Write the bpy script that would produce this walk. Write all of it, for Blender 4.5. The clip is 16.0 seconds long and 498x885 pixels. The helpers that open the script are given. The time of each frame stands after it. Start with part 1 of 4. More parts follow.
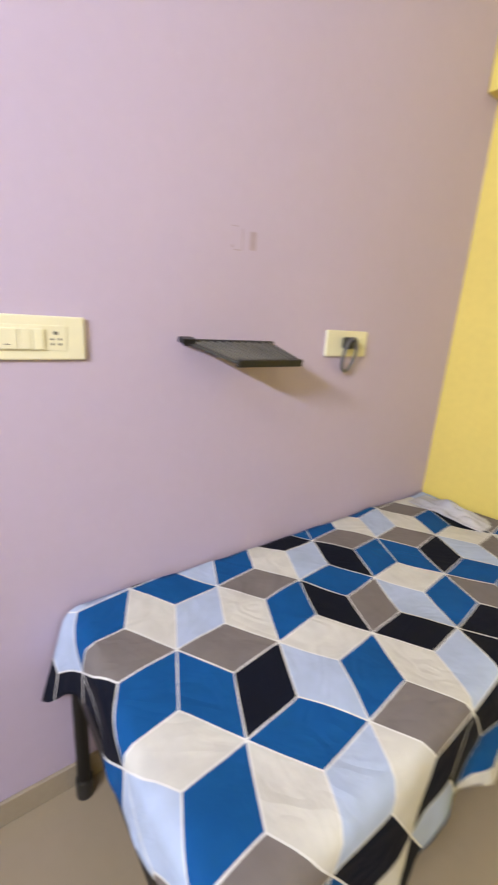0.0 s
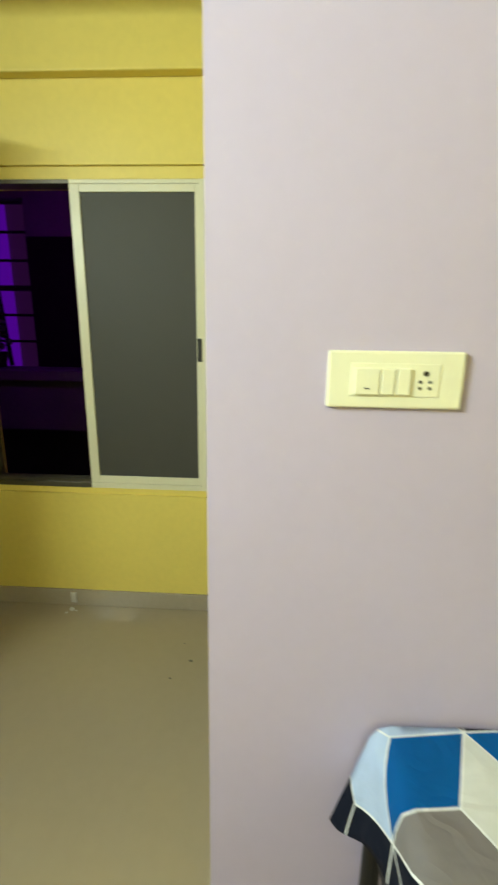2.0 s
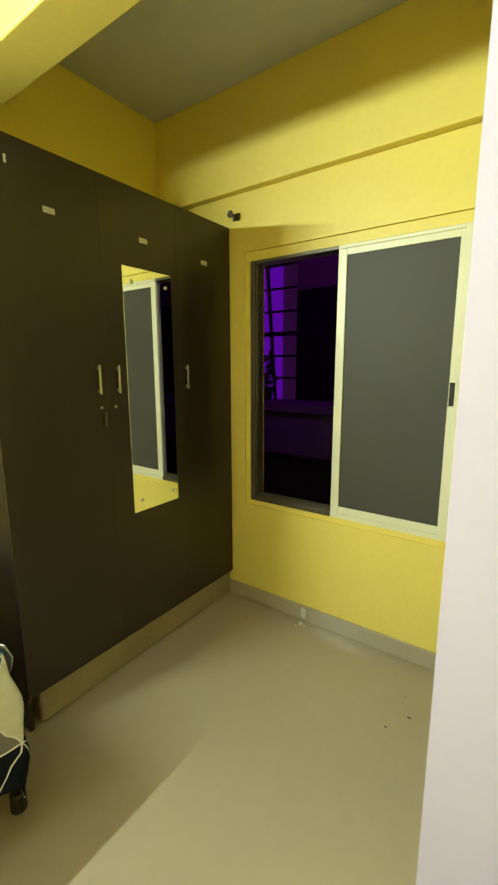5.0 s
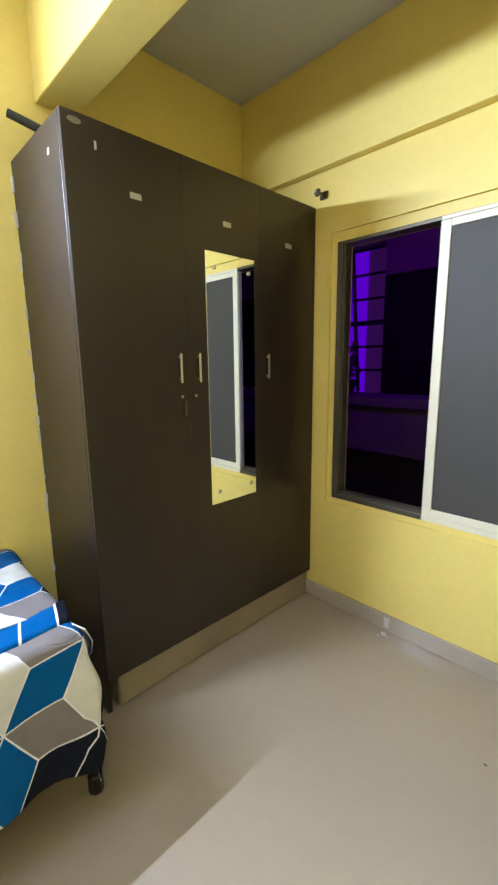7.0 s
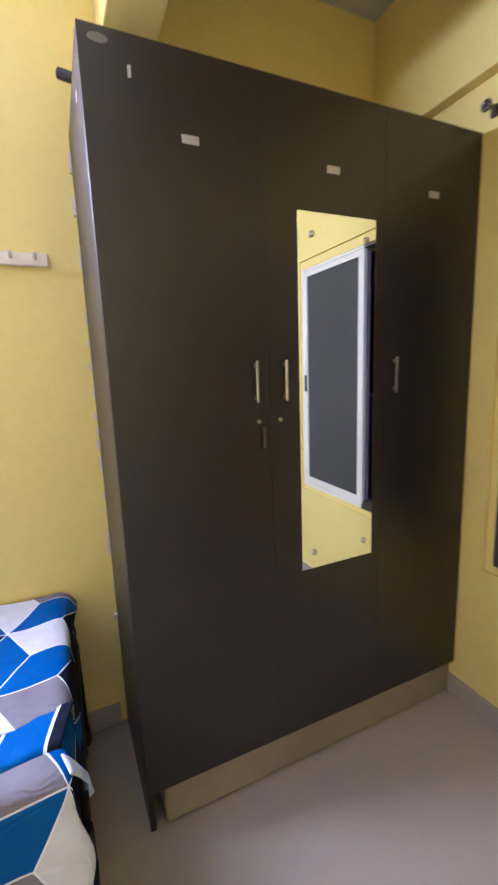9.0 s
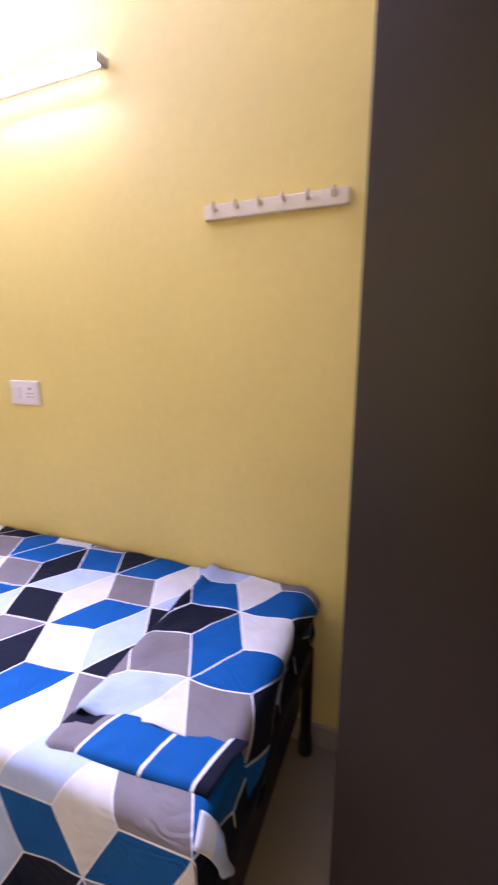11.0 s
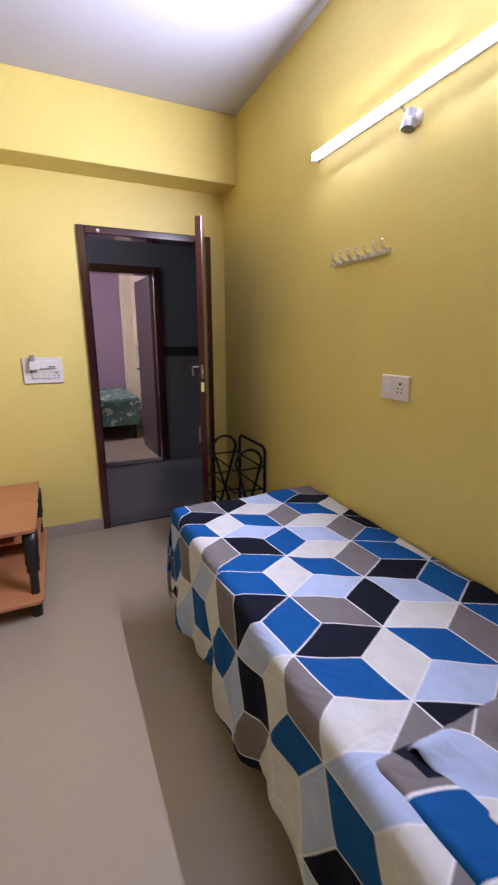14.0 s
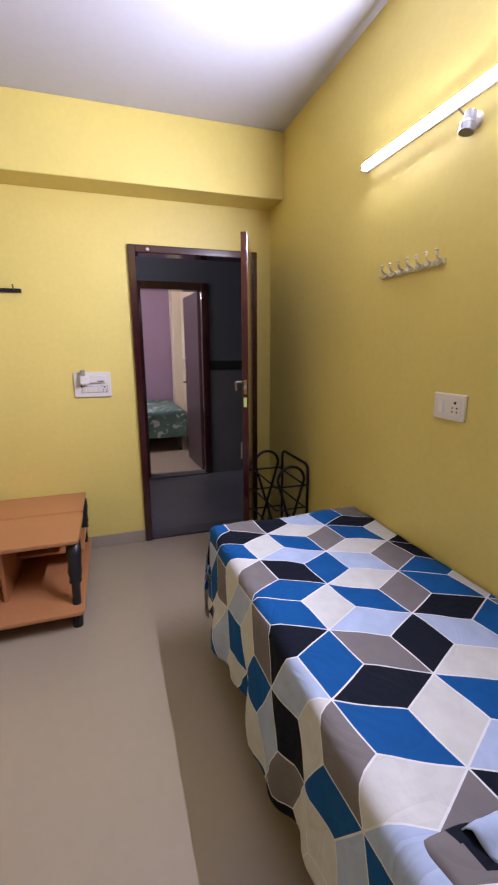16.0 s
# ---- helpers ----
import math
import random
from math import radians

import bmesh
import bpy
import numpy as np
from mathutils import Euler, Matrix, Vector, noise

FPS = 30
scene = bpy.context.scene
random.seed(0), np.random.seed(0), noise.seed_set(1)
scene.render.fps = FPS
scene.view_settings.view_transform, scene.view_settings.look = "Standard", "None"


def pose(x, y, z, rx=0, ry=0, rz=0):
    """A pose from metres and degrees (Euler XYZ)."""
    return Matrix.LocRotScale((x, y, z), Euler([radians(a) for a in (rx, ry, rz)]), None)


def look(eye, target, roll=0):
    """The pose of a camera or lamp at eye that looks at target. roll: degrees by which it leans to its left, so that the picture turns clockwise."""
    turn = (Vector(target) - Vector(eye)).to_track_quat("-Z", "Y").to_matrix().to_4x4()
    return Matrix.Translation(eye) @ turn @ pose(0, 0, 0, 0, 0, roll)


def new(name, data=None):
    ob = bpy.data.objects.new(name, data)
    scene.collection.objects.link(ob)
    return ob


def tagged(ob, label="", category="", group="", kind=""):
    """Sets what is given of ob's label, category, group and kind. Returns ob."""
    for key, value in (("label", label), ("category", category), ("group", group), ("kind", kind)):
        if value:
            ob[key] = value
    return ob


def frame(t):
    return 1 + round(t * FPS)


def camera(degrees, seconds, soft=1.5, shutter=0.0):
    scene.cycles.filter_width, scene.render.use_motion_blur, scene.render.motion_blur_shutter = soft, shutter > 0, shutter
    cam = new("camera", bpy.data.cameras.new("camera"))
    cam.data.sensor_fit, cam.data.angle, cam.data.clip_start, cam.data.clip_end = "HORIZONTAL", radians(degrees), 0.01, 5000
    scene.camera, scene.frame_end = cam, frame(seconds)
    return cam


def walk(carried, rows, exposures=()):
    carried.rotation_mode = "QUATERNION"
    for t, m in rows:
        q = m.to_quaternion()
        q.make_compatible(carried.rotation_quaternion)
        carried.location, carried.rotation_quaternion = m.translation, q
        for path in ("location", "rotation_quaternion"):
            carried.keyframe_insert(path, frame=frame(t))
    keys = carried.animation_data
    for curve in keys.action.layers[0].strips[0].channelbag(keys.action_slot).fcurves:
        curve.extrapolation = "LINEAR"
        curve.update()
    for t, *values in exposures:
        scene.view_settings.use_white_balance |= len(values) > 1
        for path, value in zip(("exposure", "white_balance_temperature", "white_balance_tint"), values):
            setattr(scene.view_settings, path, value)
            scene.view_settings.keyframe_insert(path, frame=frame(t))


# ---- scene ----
cam = camera(61.8, 16.0, soft=2.1, shutter=0.5)
PATH = [
    (0, (2.315, -2.011, 1.345), (3.843, -3.17, 0.774), 3.8),
    (0.5, (2.405, -1.962, 1.34), (4.136, -2.789, 0.776), 3.2),
    (1, (2.508, -1.991, 1.334), (4.367, -2.485, 0.786), 2.5),
    (1.5, (2.573, -2.014, 1.328), (4.496, -2.19, 0.805), 1.8),
    (2, (2.608, -1.974, 1.337), (4.548, -1.878, 0.859), 0.9),
    (2.5, (2.631, -1.87, 1.375), (4.564, -1.538, 0.98), 0.3),
    (3, (2.625, -1.837, 1.407), (4.515, -1.285, 1.056), 0.0),
    (3.5, (2.593, -1.953, 1.402), (4.414, -1.193, 1.075), 0.0),
    (4, (2.554, -2.044, 1.401), (4.286, -1.102, 1.063), 0.1),
    (4.5, (2.542, -2.037, 1.395), (4.204, -0.977, 1.052), 0.3),
    (4.7, (2.531, -2.007, 1.41), (4.167, -0.912, 1.056), 0.1),
    (6.8, (2.558, -1.938, 1.386), (3.961, -0.557, 1.029), -0.5),
    (7, (2.587, -1.904, 1.374), (3.953, -0.493, 0.999), -0.7),
    (7.5, (2.654, -1.781, 1.383), (3.952, -0.295, 1.057), -1.1),
    (8, (2.776, -1.729, 1.387), (3.956, -0.152, 1.041), -1.6),
    (8.2, (2.846, -1.715, 1.388), (3.969, -0.094, 1.054), -1.9),
    (10.3, (3.265, -1.304, 1.406), (3.138, 0.651, 1.002), -1.4),
    (10.5, (3.287, -1.283, 1.395), (2.974, 0.65, 0.987), -1.1),
    (11, (3.263, -1.204, 1.392), (2.544, 0.605, 0.932), -0.3),
    (11.5, (3.182, -1.137, 1.402), (2.048, 0.433, 0.905), -0.4),
    (12, (3.203, -1.13, 1.413), (1.802, 0.201, 0.899), -0.5),
    (12.5, (3.269, -1.156, 1.405), (1.679, -0.057, 0.893), -0.7),
    (13, (3.27, -1.177, 1.403), (1.571, -0.253, 0.894), -0.8),
    (13.5, (3.226, -1.184, 1.402), (1.473, -0.361, 0.905), -0.5),
    (14, (3.095, -1.206, 1.404), (1.33, -0.404, 0.913), -0.1),
    (14.5, (2.999, -1.252, 1.403), (1.21, -0.508, 0.907), -0.3),
    (15, (3.001, -1.219, 1.418), (1.211, -0.456, 0.956), 0.1),
    (15.5, (3.009, -1.208, 1.425), (1.204, -0.475, 0.973), -0.0),
    (16, (3.047, -1.167, 1.418), (1.191, -0.562, 0.983), -0.4),
]
EXPOSURES = [
    (0, 2.16, 6250, 20), (0.8, 2.27, 6500, 8), (1.5, 2.18, 6650, -10), (2, 2.18, 6800, -14), (3, 2.25, 7500, -26), (4.7, 2.55, 7450, -22), (6.8, 2.92, 5350, 12), (8.2, 2.92, 4850, 32),
    (10.3, 2.72, 4750, 50), (11, 2.53, 5150, 54), (11.5, 2.12, 5250, 50), (12, 1.84, 5350, 46), (12.5, 1.62, 5450, 44), (14, 1.53, 5600, 36), (16, 1.5, 5700, 34),
]
walk(cam, [(t, look(eye, target, roll)) for t, eye, target, roll in PATH], EXPOSURES)

# exposure and white balance follow the phone's own drift
# ---- world and lamps ----
world = bpy.data.worlds.new("night")
scene.world = world
world.use_nodes = True
world.node_tree.nodes["Background"].inputs[0].default_value = (0.010, 0.008, 0.02, 1)
world.node_tree.nodes["Background"].inputs[1].default_value = 0.03


# ---- materials ----
def mat(name, base, rough=0.5, metal=0.0, var=0.06, scale=9.0, bump=0.0, bump_scale=60.0, spec=0.5, coat=0.0, rough_var=0.0):
    """Paint, laminate, metal or plastic with large stains and fine grain."""
    m = bpy.data.materials.new(name)
    m.use_nodes = True
    nt = m.node_tree
    n, l = nt.nodes, nt.links
    b = n["Principled BSDF"]
    b.inputs["Roughness"].default_value, b.inputs["Metallic"].default_value = rough, metal
    b.inputs["Specular IOR Level"].default_value, b.inputs["Coat Weight"].default_value = spec, coat
    b.inputs["Coat Roughness"].default_value = 0.12
    tc = n.new("ShaderNodeTexCoord")
    big = n.new("ShaderNodeTexNoise")
    big.inputs["Scale"].default_value, big.inputs["Detail"].default_value = scale * 0.18, 5
    fine = n.new("ShaderNodeTexNoise")
    fine.inputs["Scale"].default_value, fine.inputs["Detail"].default_value = scale * 6, 3
    l.new(tc.outputs["Object"], big.inputs["Vector"]), l.new(tc.outputs["Object"], fine.inputs["Vector"])
    add = n.new("ShaderNodeMath")
    add.operation = "MULTIPLY_ADD"
    l.new(fine.outputs["Fac"], add.inputs[0])
    add.inputs[1].default_value = 0.35
    l.new(big.outputs["Fac"], add.inputs[2])
    ramp = n.new("ShaderNodeMapRange")
    ramp.inputs[1].default_value, ramp.inputs[2].default_value = 0.35, 1.0
    ramp.inputs[3].default_value, ramp.inputs[4].default_value = 1 - var * 1.5, 1 + var
    l.new(add.outputs[0], ramp.inputs[0])
    mul = n.new("ShaderNodeVectorMath")
    mul.operation = "SCALE"
    mul.inputs[0].default_value = base
    l.new(ramp.outputs[0], mul.inputs["Scale"])
    l.new(mul.outputs[0], b.inputs["Base Color"])
    if rough_var:
        rr = n.new("ShaderNodeMapRange")
        rr.inputs[1].default_value, rr.inputs[2].default_value = 0.3, 0.75
        rr.inputs[3].default_value, rr.inputs[4].default_value = max(rough - rough_var, 0.03), rough + rough_var
        l.new(big.outputs["Fac"], rr.inputs[0]), l.new(rr.outputs[0], b.inputs["Roughness"])
    if bump:
        bt = n.new("ShaderNodeTexNoise")
        bt.inputs["Scale"].default_value, bt.inputs["Detail"].default_value = bump_scale, 4
        l.new(tc.outputs["Object"], bt.inputs["Vector"])
        bp = n.new("ShaderNodeBump")
        bp.inputs["Strength"].default_value, bp.inputs["Distance"].default_value = bump, 0.004
        l.new(bt.outputs["Fac"], bp.inputs["Height"]), l.new(bp.outputs[0], b.inputs["Normal"])
    return m


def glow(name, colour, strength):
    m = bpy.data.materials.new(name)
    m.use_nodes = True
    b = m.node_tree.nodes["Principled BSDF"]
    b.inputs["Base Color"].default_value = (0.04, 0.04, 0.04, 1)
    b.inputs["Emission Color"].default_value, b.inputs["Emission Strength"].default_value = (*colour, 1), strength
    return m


def cloth_print(name):
    """Printed cotton: the tone of each lozenge is a face attribute, the white lines between them follow the border map."""
    m = bpy.data.materials.new(name)
    m.use_nodes = True
    nt = m.node_tree
    n, l = nt.nodes, nt.links
    b = n["Principled BSDF"]
    b.inputs["Roughness"].default_value = 0.75
    b.inputs["Specular IOR Level"].default_value = 0.12
    uv = n.new("ShaderNodeUVMap")
    uv.uv_map = "cloth"
    tone = n.new("ShaderNodeAttribute")
    tone.attribute_name = "tone"
    ramp = n.new("ShaderNodeValToRGB")
    ramp.color_ramp.interpolation = "CONSTANT"
    tones = ((0.0, (0.006, 0.088, 0.285)), (0.2, (0.006, 0.008, 0.017)), (0.4, (0.195, 0.175, 0.17)), (0.6, (0.63, 0.63, 0.595)), (0.8, (0.43, 0.52, 0.70)))
    while len(ramp.color_ramp.elements) < 5:
        ramp.color_ramp.elements.new(0.5)
    for k, (at, col) in enumerate(tones):
        ramp.color_ramp.elements[k].position = at
    for k, (at, col) in enumerate(tones):
        ramp.color_ramp.elements[k].color = (*col, 1)
    l.new(tone.outputs["Fac"], ramp.inputs[0])
    border = n.new("ShaderNodeUVMap")
    border.uv_map = "border"
    sep = n.new("ShaderNodeSeparateXYZ")
    l.new(border.outputs[0], sep.inputs[0])
    wob = n.new("ShaderNodeTexNoise")
    wob.inputs["Scale"].default_value = 14.0
    l.new(uv.outputs[0], wob.inputs["Vector"])
    width = n.new("ShaderNodeMapRange")
    width.inputs[3].default_value, width.inputs[4].default_value = 0.0014, 0.0028
    l.new(wob.outputs["Fac"], width.inputs[0])
    steps = []
    for kind in ("ABSOLUTE", "ABSOLUTE", "ADD", "SUBTRACT", "MULTIPLY", "LESS_THAN"):
        q = n.new("ShaderNodeMath")
        q.operation = kind
        steps.append(q)
    across, along, both, inside, metres, line = steps
    l.new(sep.outputs[0], across.inputs[0]), l.new(sep.outputs[1], along.inputs[0])
    l.new(across.outputs[0], both.inputs[0]), l.new(along.outputs[0], both.inputs[1])
    inside.inputs[0].default_value, metres.inputs[1].default_value = 1.0, 0.068
    l.new(both.outputs[0], inside.inputs[1]), l.new(inside.outputs[0], metres.inputs[0])
    l.new(metres.outputs[0], line.inputs[0]), l.new(width.outputs[0], line.inputs[1])
    mix = n.new("ShaderNodeMix")
    mix.data_type = "RGBA"
    l.new(line.outputs[0], mix.inputs[0]), l.new(ramp.outputs[0], mix.inputs[6])
    mix.inputs[7].default_value = (0.76, 0.76, 0.76, 1)
    fab = n.new("ShaderNodeTexNoise")
    fab.inputs["Scale"].default_value, fab.inputs["Detail"].default_value = 18.0, 6
    l.new(uv.outputs[0], fab.inputs["Vector"])
    fr = n.new("ShaderNodeMapRange")
    fr.inputs[1].default_value, fr.inputs[2].default_value, fr.inputs[3].default_value, fr.inputs[4].default_value = 0.25, 0.75, 0.90, 1.05
    l.new(fab.outputs["Fac"], fr.inputs[0])
    sc = n.new("ShaderNodeVectorMath")
    sc.operation = "SCALE"
    l.new(mix.outputs[2], sc.inputs[0]), l.new(fr.outputs[0], sc.inputs["Scale"])
    l.new(sc.outputs[0], b.inputs["Base Color"])
    wr = n.new("ShaderNodeTexNoise")
    wr.inputs["Scale"].default_value, wr.inputs["Detail"].default_value, wr.inputs["Distortion"].default_value = 7.0, 4, 0.8
    l.new(uv.outputs[0], wr.inputs["Vector"])
    bp = n.new("ShaderNodeBump")
    bp.inputs["Strength"].default_value, bp.inputs["Distance"].default_value = 0.45, 0.014
    fold = n.new("ShaderNodeTexNoise")
    fold.inputs["Scale"].default_value, fold.inputs["Detail"].default_value, fold.inputs["Distortion"].default_value = 3.2, 2, 1.6
    l.new(uv.outputs[0], fold.inputs["Vector"])
    ridge = n.new("ShaderNodeMath")
    ridge.operation = "PINGPONG"
    ridge.inputs[1].default_value = 0.06
    l.new(fold.outputs["Fac"], ridge.inputs[0])
    both_f = n.new("ShaderNodeMath")
    both_f.operation = "MULTIPLY_ADD"
    both_f.inputs[1].default_value = 3.0
    l.new(ridge.outputs[0], both_f.inputs[0]), l.new(wr.outputs["Fac"], both_f.inputs[2])
    l.new(both_f.outputs[0], bp.inputs["Height"]), l.new(bp.outputs[0], b.inputs["Normal"])
    return m


def floral(name):
    """Green cotton with scattered pale flower sprays."""
    m = mat(name, (0.10, 0.19, 0.155), 0.85, var=0.4, scale=20, bump=0.3, bump_scale=30)
    n, l = m.node_tree.nodes, m.node_tree.links
    b = n["Principled BSDF"]
    under = b.inputs["Base Color"].links[0].from_socket
    tc = n.new("ShaderNodeTexCoord")
    spray = n.new("ShaderNodeTexNoise")
    spray.inputs["Scale"].default_value, spray.inputs["Detail"].default_value, spray.inputs["Distortion"].default_value = 8.0, 4, 1.5
    l.new(tc.outputs["Object"], spray.inputs["Vector"])
    edge = n.new("ShaderNodeMapRange")
    edge.inputs[1].default_value, edge.inputs[2].default_value = 0.56, 0.62
    l.new(spray.outputs["Fac"], edge.inputs[0])
    mix = n.new("ShaderNodeMix")
    mix.data_type = "RGBA"
    l.new(edge.outputs[0], mix.inputs[0]), l.new(under, mix.inputs[6])
    mix.inputs[7].default_value = (0.42, 0.47, 0.40, 1)
    l.new(mix.outputs[2], b.inputs["Base Color"])
    return m


YELLOW = mat("yellow_emulsion", (0.785, 0.635, 0.160), 0.5, var=0.07, scale=6, bump=0.12, bump_scale=45)
LILAC = mat("lilac_emulsion", (0.515, 0.44, 0.595), 0.55, var=0.04, scale=6, bump=0.1, bump_scale=45)
WHITE = mat("white_distemper", (0.56, 0.56, 0.585), 0.8, var=0.05, scale=5, bump=0.1)
FLOOR = mat("beige_polished_tile", (0.36, 0.295, 0.208), 0.24, var=0.06, scale=4)
SKIRT = mat("beige_skirting_tile", (0.39, 0.33, 0.25), 0.16, var=0.10, scale=8)
LAM = mat("dark_brown_laminate", (0.021, 0.0125, 0.0095), 0.40, var=0.2, scale=10, spec=0.6, bump=0.06, bump_scale=220)
PLINTH = mat("dusty_plinth_cement", (0.30, 0.25, 0.18), 0.45, var=0.2, scale=14, bump=0.25)
MAROON = mat("maroon_varnish", (0.042, 0.0058, 0.0085), 0.2, var=0.2, scale=12, coat=0.9)
CREAM = mat("cream_switch_plastic", (0.80, 0.77, 0.56), 0.35, var=0.02)
GREYWHITE = mat("white_switch_plastic", (0.74, 0.70, 0.62), 0.35, var=0.02)
ALU = mat("cream_coated_aluminium", (0.74, 0.70, 0.52), 0.38, var=0.05, scale=14)
TRACK = mat("grey_aluminium_track", (0.13, 0.115, 0.085), 0.42, 0.5, var=0.15)
BLACK = mat("black_plastic", (0.012, 0.012, 0.012), 0.4, var=0.1)
IRON = mat("black_painted_iron", (0.008, 0.007, 0.0065), 0.5, 0.0, spec=0.3, var=0.2, scale=30)
CHROME = mat("brushed_chrome", (0.62, 0.60, 0.56), 0.28, 1.0, var=0.08, scale=30)
BRASS = mat("worn_brass", (0.45, 0.34, 0.16), 0.35, 1.0, var=0.15, scale=30)
# sticker residue, also used for the painted tube reflection on the floor
SCUFFGLINT = mat("pale_residue_and_glint", (0.55, 0.52, 0.48), 0.6, var=0.2, scale=40)
ORANGE = mat("orange_beech_laminate", (0.46, 0.20, 0.075), 0.38, var=0.12, scale=10)
TINT = mat("smoked_window_pane", (0.066, 0.063, 0.055), 0.55, var=0.04, scale=4, spec=0.3)
GREYPAINT = mat("slate_grey_paint", (0.10, 0.105, 0.125), 0.55, var=0.1, scale=7)
GREYLOW = mat("grey_oil_paint", (0.13, 0.125, 0.125), 0.45, var=0.1, scale=7)
STONE = mat("dark_granite_threshold", (0.06, 0.055, 0.055), 0.4, var=0.3, scale=40)
GREYFLOOR = mat("grey_corridor_tile", (0.085, 0.082, 0.082), 0.35, var=0.3, scale=9)
MAUVE = mat("mauve_emulsion", (0.31, 0.215, 0.295), 0.6, var=0.05)
IVORY = mat("ivory_emulsion", (0.72, 0.64, 0.46), 0.6, var=0.05)
GREEN = floral("green_floral_cloth")
PENCIL = mat("pencil_scribble", (0.42, 0.34, 0.41), 0.7, var=0.2)
# the darkness of night is put into this near-black base colour
NIGHTWALL = mat("night_dark_render", (0.055, 0.038, 0.06), 0.8, var=0.3, scale=8, bump=0.3)
TUBE = glow("tube_diffuser", (0.90, 0.95, 1.0), 325.0)
TUBESIDE = glow("tube_cover_glow", (0.92, 0.96, 1.0), 2.3)
# curtain and wall emission stand in for violet light falling on them
CURTAINVIO = glow("violet_curtain_glow", (0.24, 0.0, 1.0), 0.055)
DIMVIO = glow("dim_violet_wall_glow", (0.45, 0.05, 0.75), 0.007)
LEDSTRIP = glow("violet_led_strip", (0.32, 0.0, 1.0), 8.0)
DUSK = glow("warm_strip_glow", (1.0, 0.92, 0.85), 86.0)
COOL = glow("cool_strip_glow", (0.85, 0.92, 1.0), 78.0)
MIRROR = mat("silvered_mirror", (0.88, 0.90, 0.88), 0.015, 1.0, var=0.0)
SHEET = cloth_print("lozenge_print_cotton")


# ---- mesh helpers ----
def part(name, bm, material, parent=None, label="", smooth=False):
    me = bpy.data.meshes.new(name)
    bm.to_mesh(me)
    bm.free()
    me.materials.append(material)
    if smooth:
        for p in me.polygons:
            p.use_smooth = True
    ob = new(name, me)
    if parent:
        ob.parent = parent
    if label:
        tagged(ob, label)
    return ob


def thing(name, label, category, group="", at=(0, 0, 0)):
    ob = new(name)
    ob.empty_display_size = 0.05
    ob.location = at
    return tagged(ob, label, category, group)


def box(x0, x1, y0, y1, z0, z1, bevel=0.0, seg=2, bm=None):
    mine = bmesh.new()
    bmesh.ops.create_cube(mine, size=1)
    for v in mine.verts:
        v.co = ((x0 + x1) / 2 + v.co.x * (x1 - x0), (y0 + y1) / 2 + v.co.y * (y1 - y0), (z0 + z1) / 2 + v.co.z * (z1 - z0))
    if bevel:
        bmesh.ops.bevel(mine, geom=mine.edges[:], offset=bevel, segments=seg, affect="EDGES", profile=0.5)
    if bm is None:
        return mine
    return merge(bm, mine)


def merge(bm, other):
    me = bpy.data.meshes.new("tmp")
    other.to_mesh(me)
    other.free()
    bm.from_mesh(me)
    bpy.data.meshes.remove(me)
    return bm


def pipe(points, r, seg=8, closed=False, bm=None):
    """A round bar along points."""
    bm = bm or bmesh.new()
    pts = [Vector(p) for p in points]
    rings = []
    n = len(pts)
    up = None
    for i, p in enumerate(pts):
        a = pts[(i - 1) % n] if (i or closed) else p
        b = pts[(i + 1) % n] if (i < n - 1 or closed) else p
        d = (b - a).normalized()
        if up is None:
            up = d.orthogonal().normalized()
        up = (up - d * up.dot(d)).normalized()
        side = d.cross(up)
        rings.append([bm.verts.new(p + r * (math.cos(2 * math.pi * k / seg) * up + math.sin(2 * math.pi * k / seg) * side)) for k in range(seg)])
    for i in range(n if closed else n - 1):
        q, w = rings[i], rings[(i + 1) % n]
        for k in range(seg):
            bm.faces.new((q[k], q[(k + 1) % seg], w[(k + 1) % seg], w[k]))
    if not closed:
        bm.faces.new(rings[0][::-1]), bm.faces.new(rings[-1])
    return bm


def lathe(profile, seg=20, axis="z", at=(0, 0, 0), bm=None):
    """Turned shape from (radius, height) pairs."""
    bm = bm or bmesh.new()
    rings = []
    for r, h in profile:
        ring = []
        for k in range(seg):
            c, s = math.cos(2 * math.pi * k / seg) * r, math.sin(2 * math.pi * k / seg) * r
            p = {"z": (c, s, h), "x": (h, c, s), "y": (s, h, c)}[axis]
            ring.append(bm.verts.new(Vector(p) + Vector(at)))
        rings.append(ring)
    for q, w in zip(rings, rings[1:]):
        for k in range(seg):
            bm.faces.new((q[k], q[(k + 1) % seg], w[(k + 1) % seg], w[k]))
    bm.faces.new(rings[0][::-1]), bm.faces.new(rings[-1])
    return bm


def structure(name, bm, material, label, category):
    return tagged(part(name, bm, material), label, category, kind="structure")


# ---- rooms ----
CEIL, XW, XP, YP, YB, HB = 2.78, 4.45, 3.29, -1.868, -3.81, 2.383
DY0, DY1, DH = -1.008, -0.109, 2.10  # outer edges of the door frame

structure("floor", box(0, XW + 0.15, YB - 0.1, 0, -0.1, 0), FLOOR, "beige polished tile floor, slightly dusty", "floor")
structure("ceiling", box(-0.15, XW + 0.15, YB - 0.15, 0.15, CEIL, CEIL + 0.1), WHITE, "plain white plastered ceiling", "ceiling")
structure("wall_north", box(-0.15, XW + 0.15, 0, 0.15, -0.1, CEIL), YELLOW, "yellow painted wall behind the bed", "wall")
structure("wall_south", box(-0.15, XP, YB - 0.15, YB, -0.1, CEIL), YELLOW, "yellow painted end wall", "wall")
bm = box(-0.15, 0, YB, DY0 + 0.005, -0.1, CEIL)
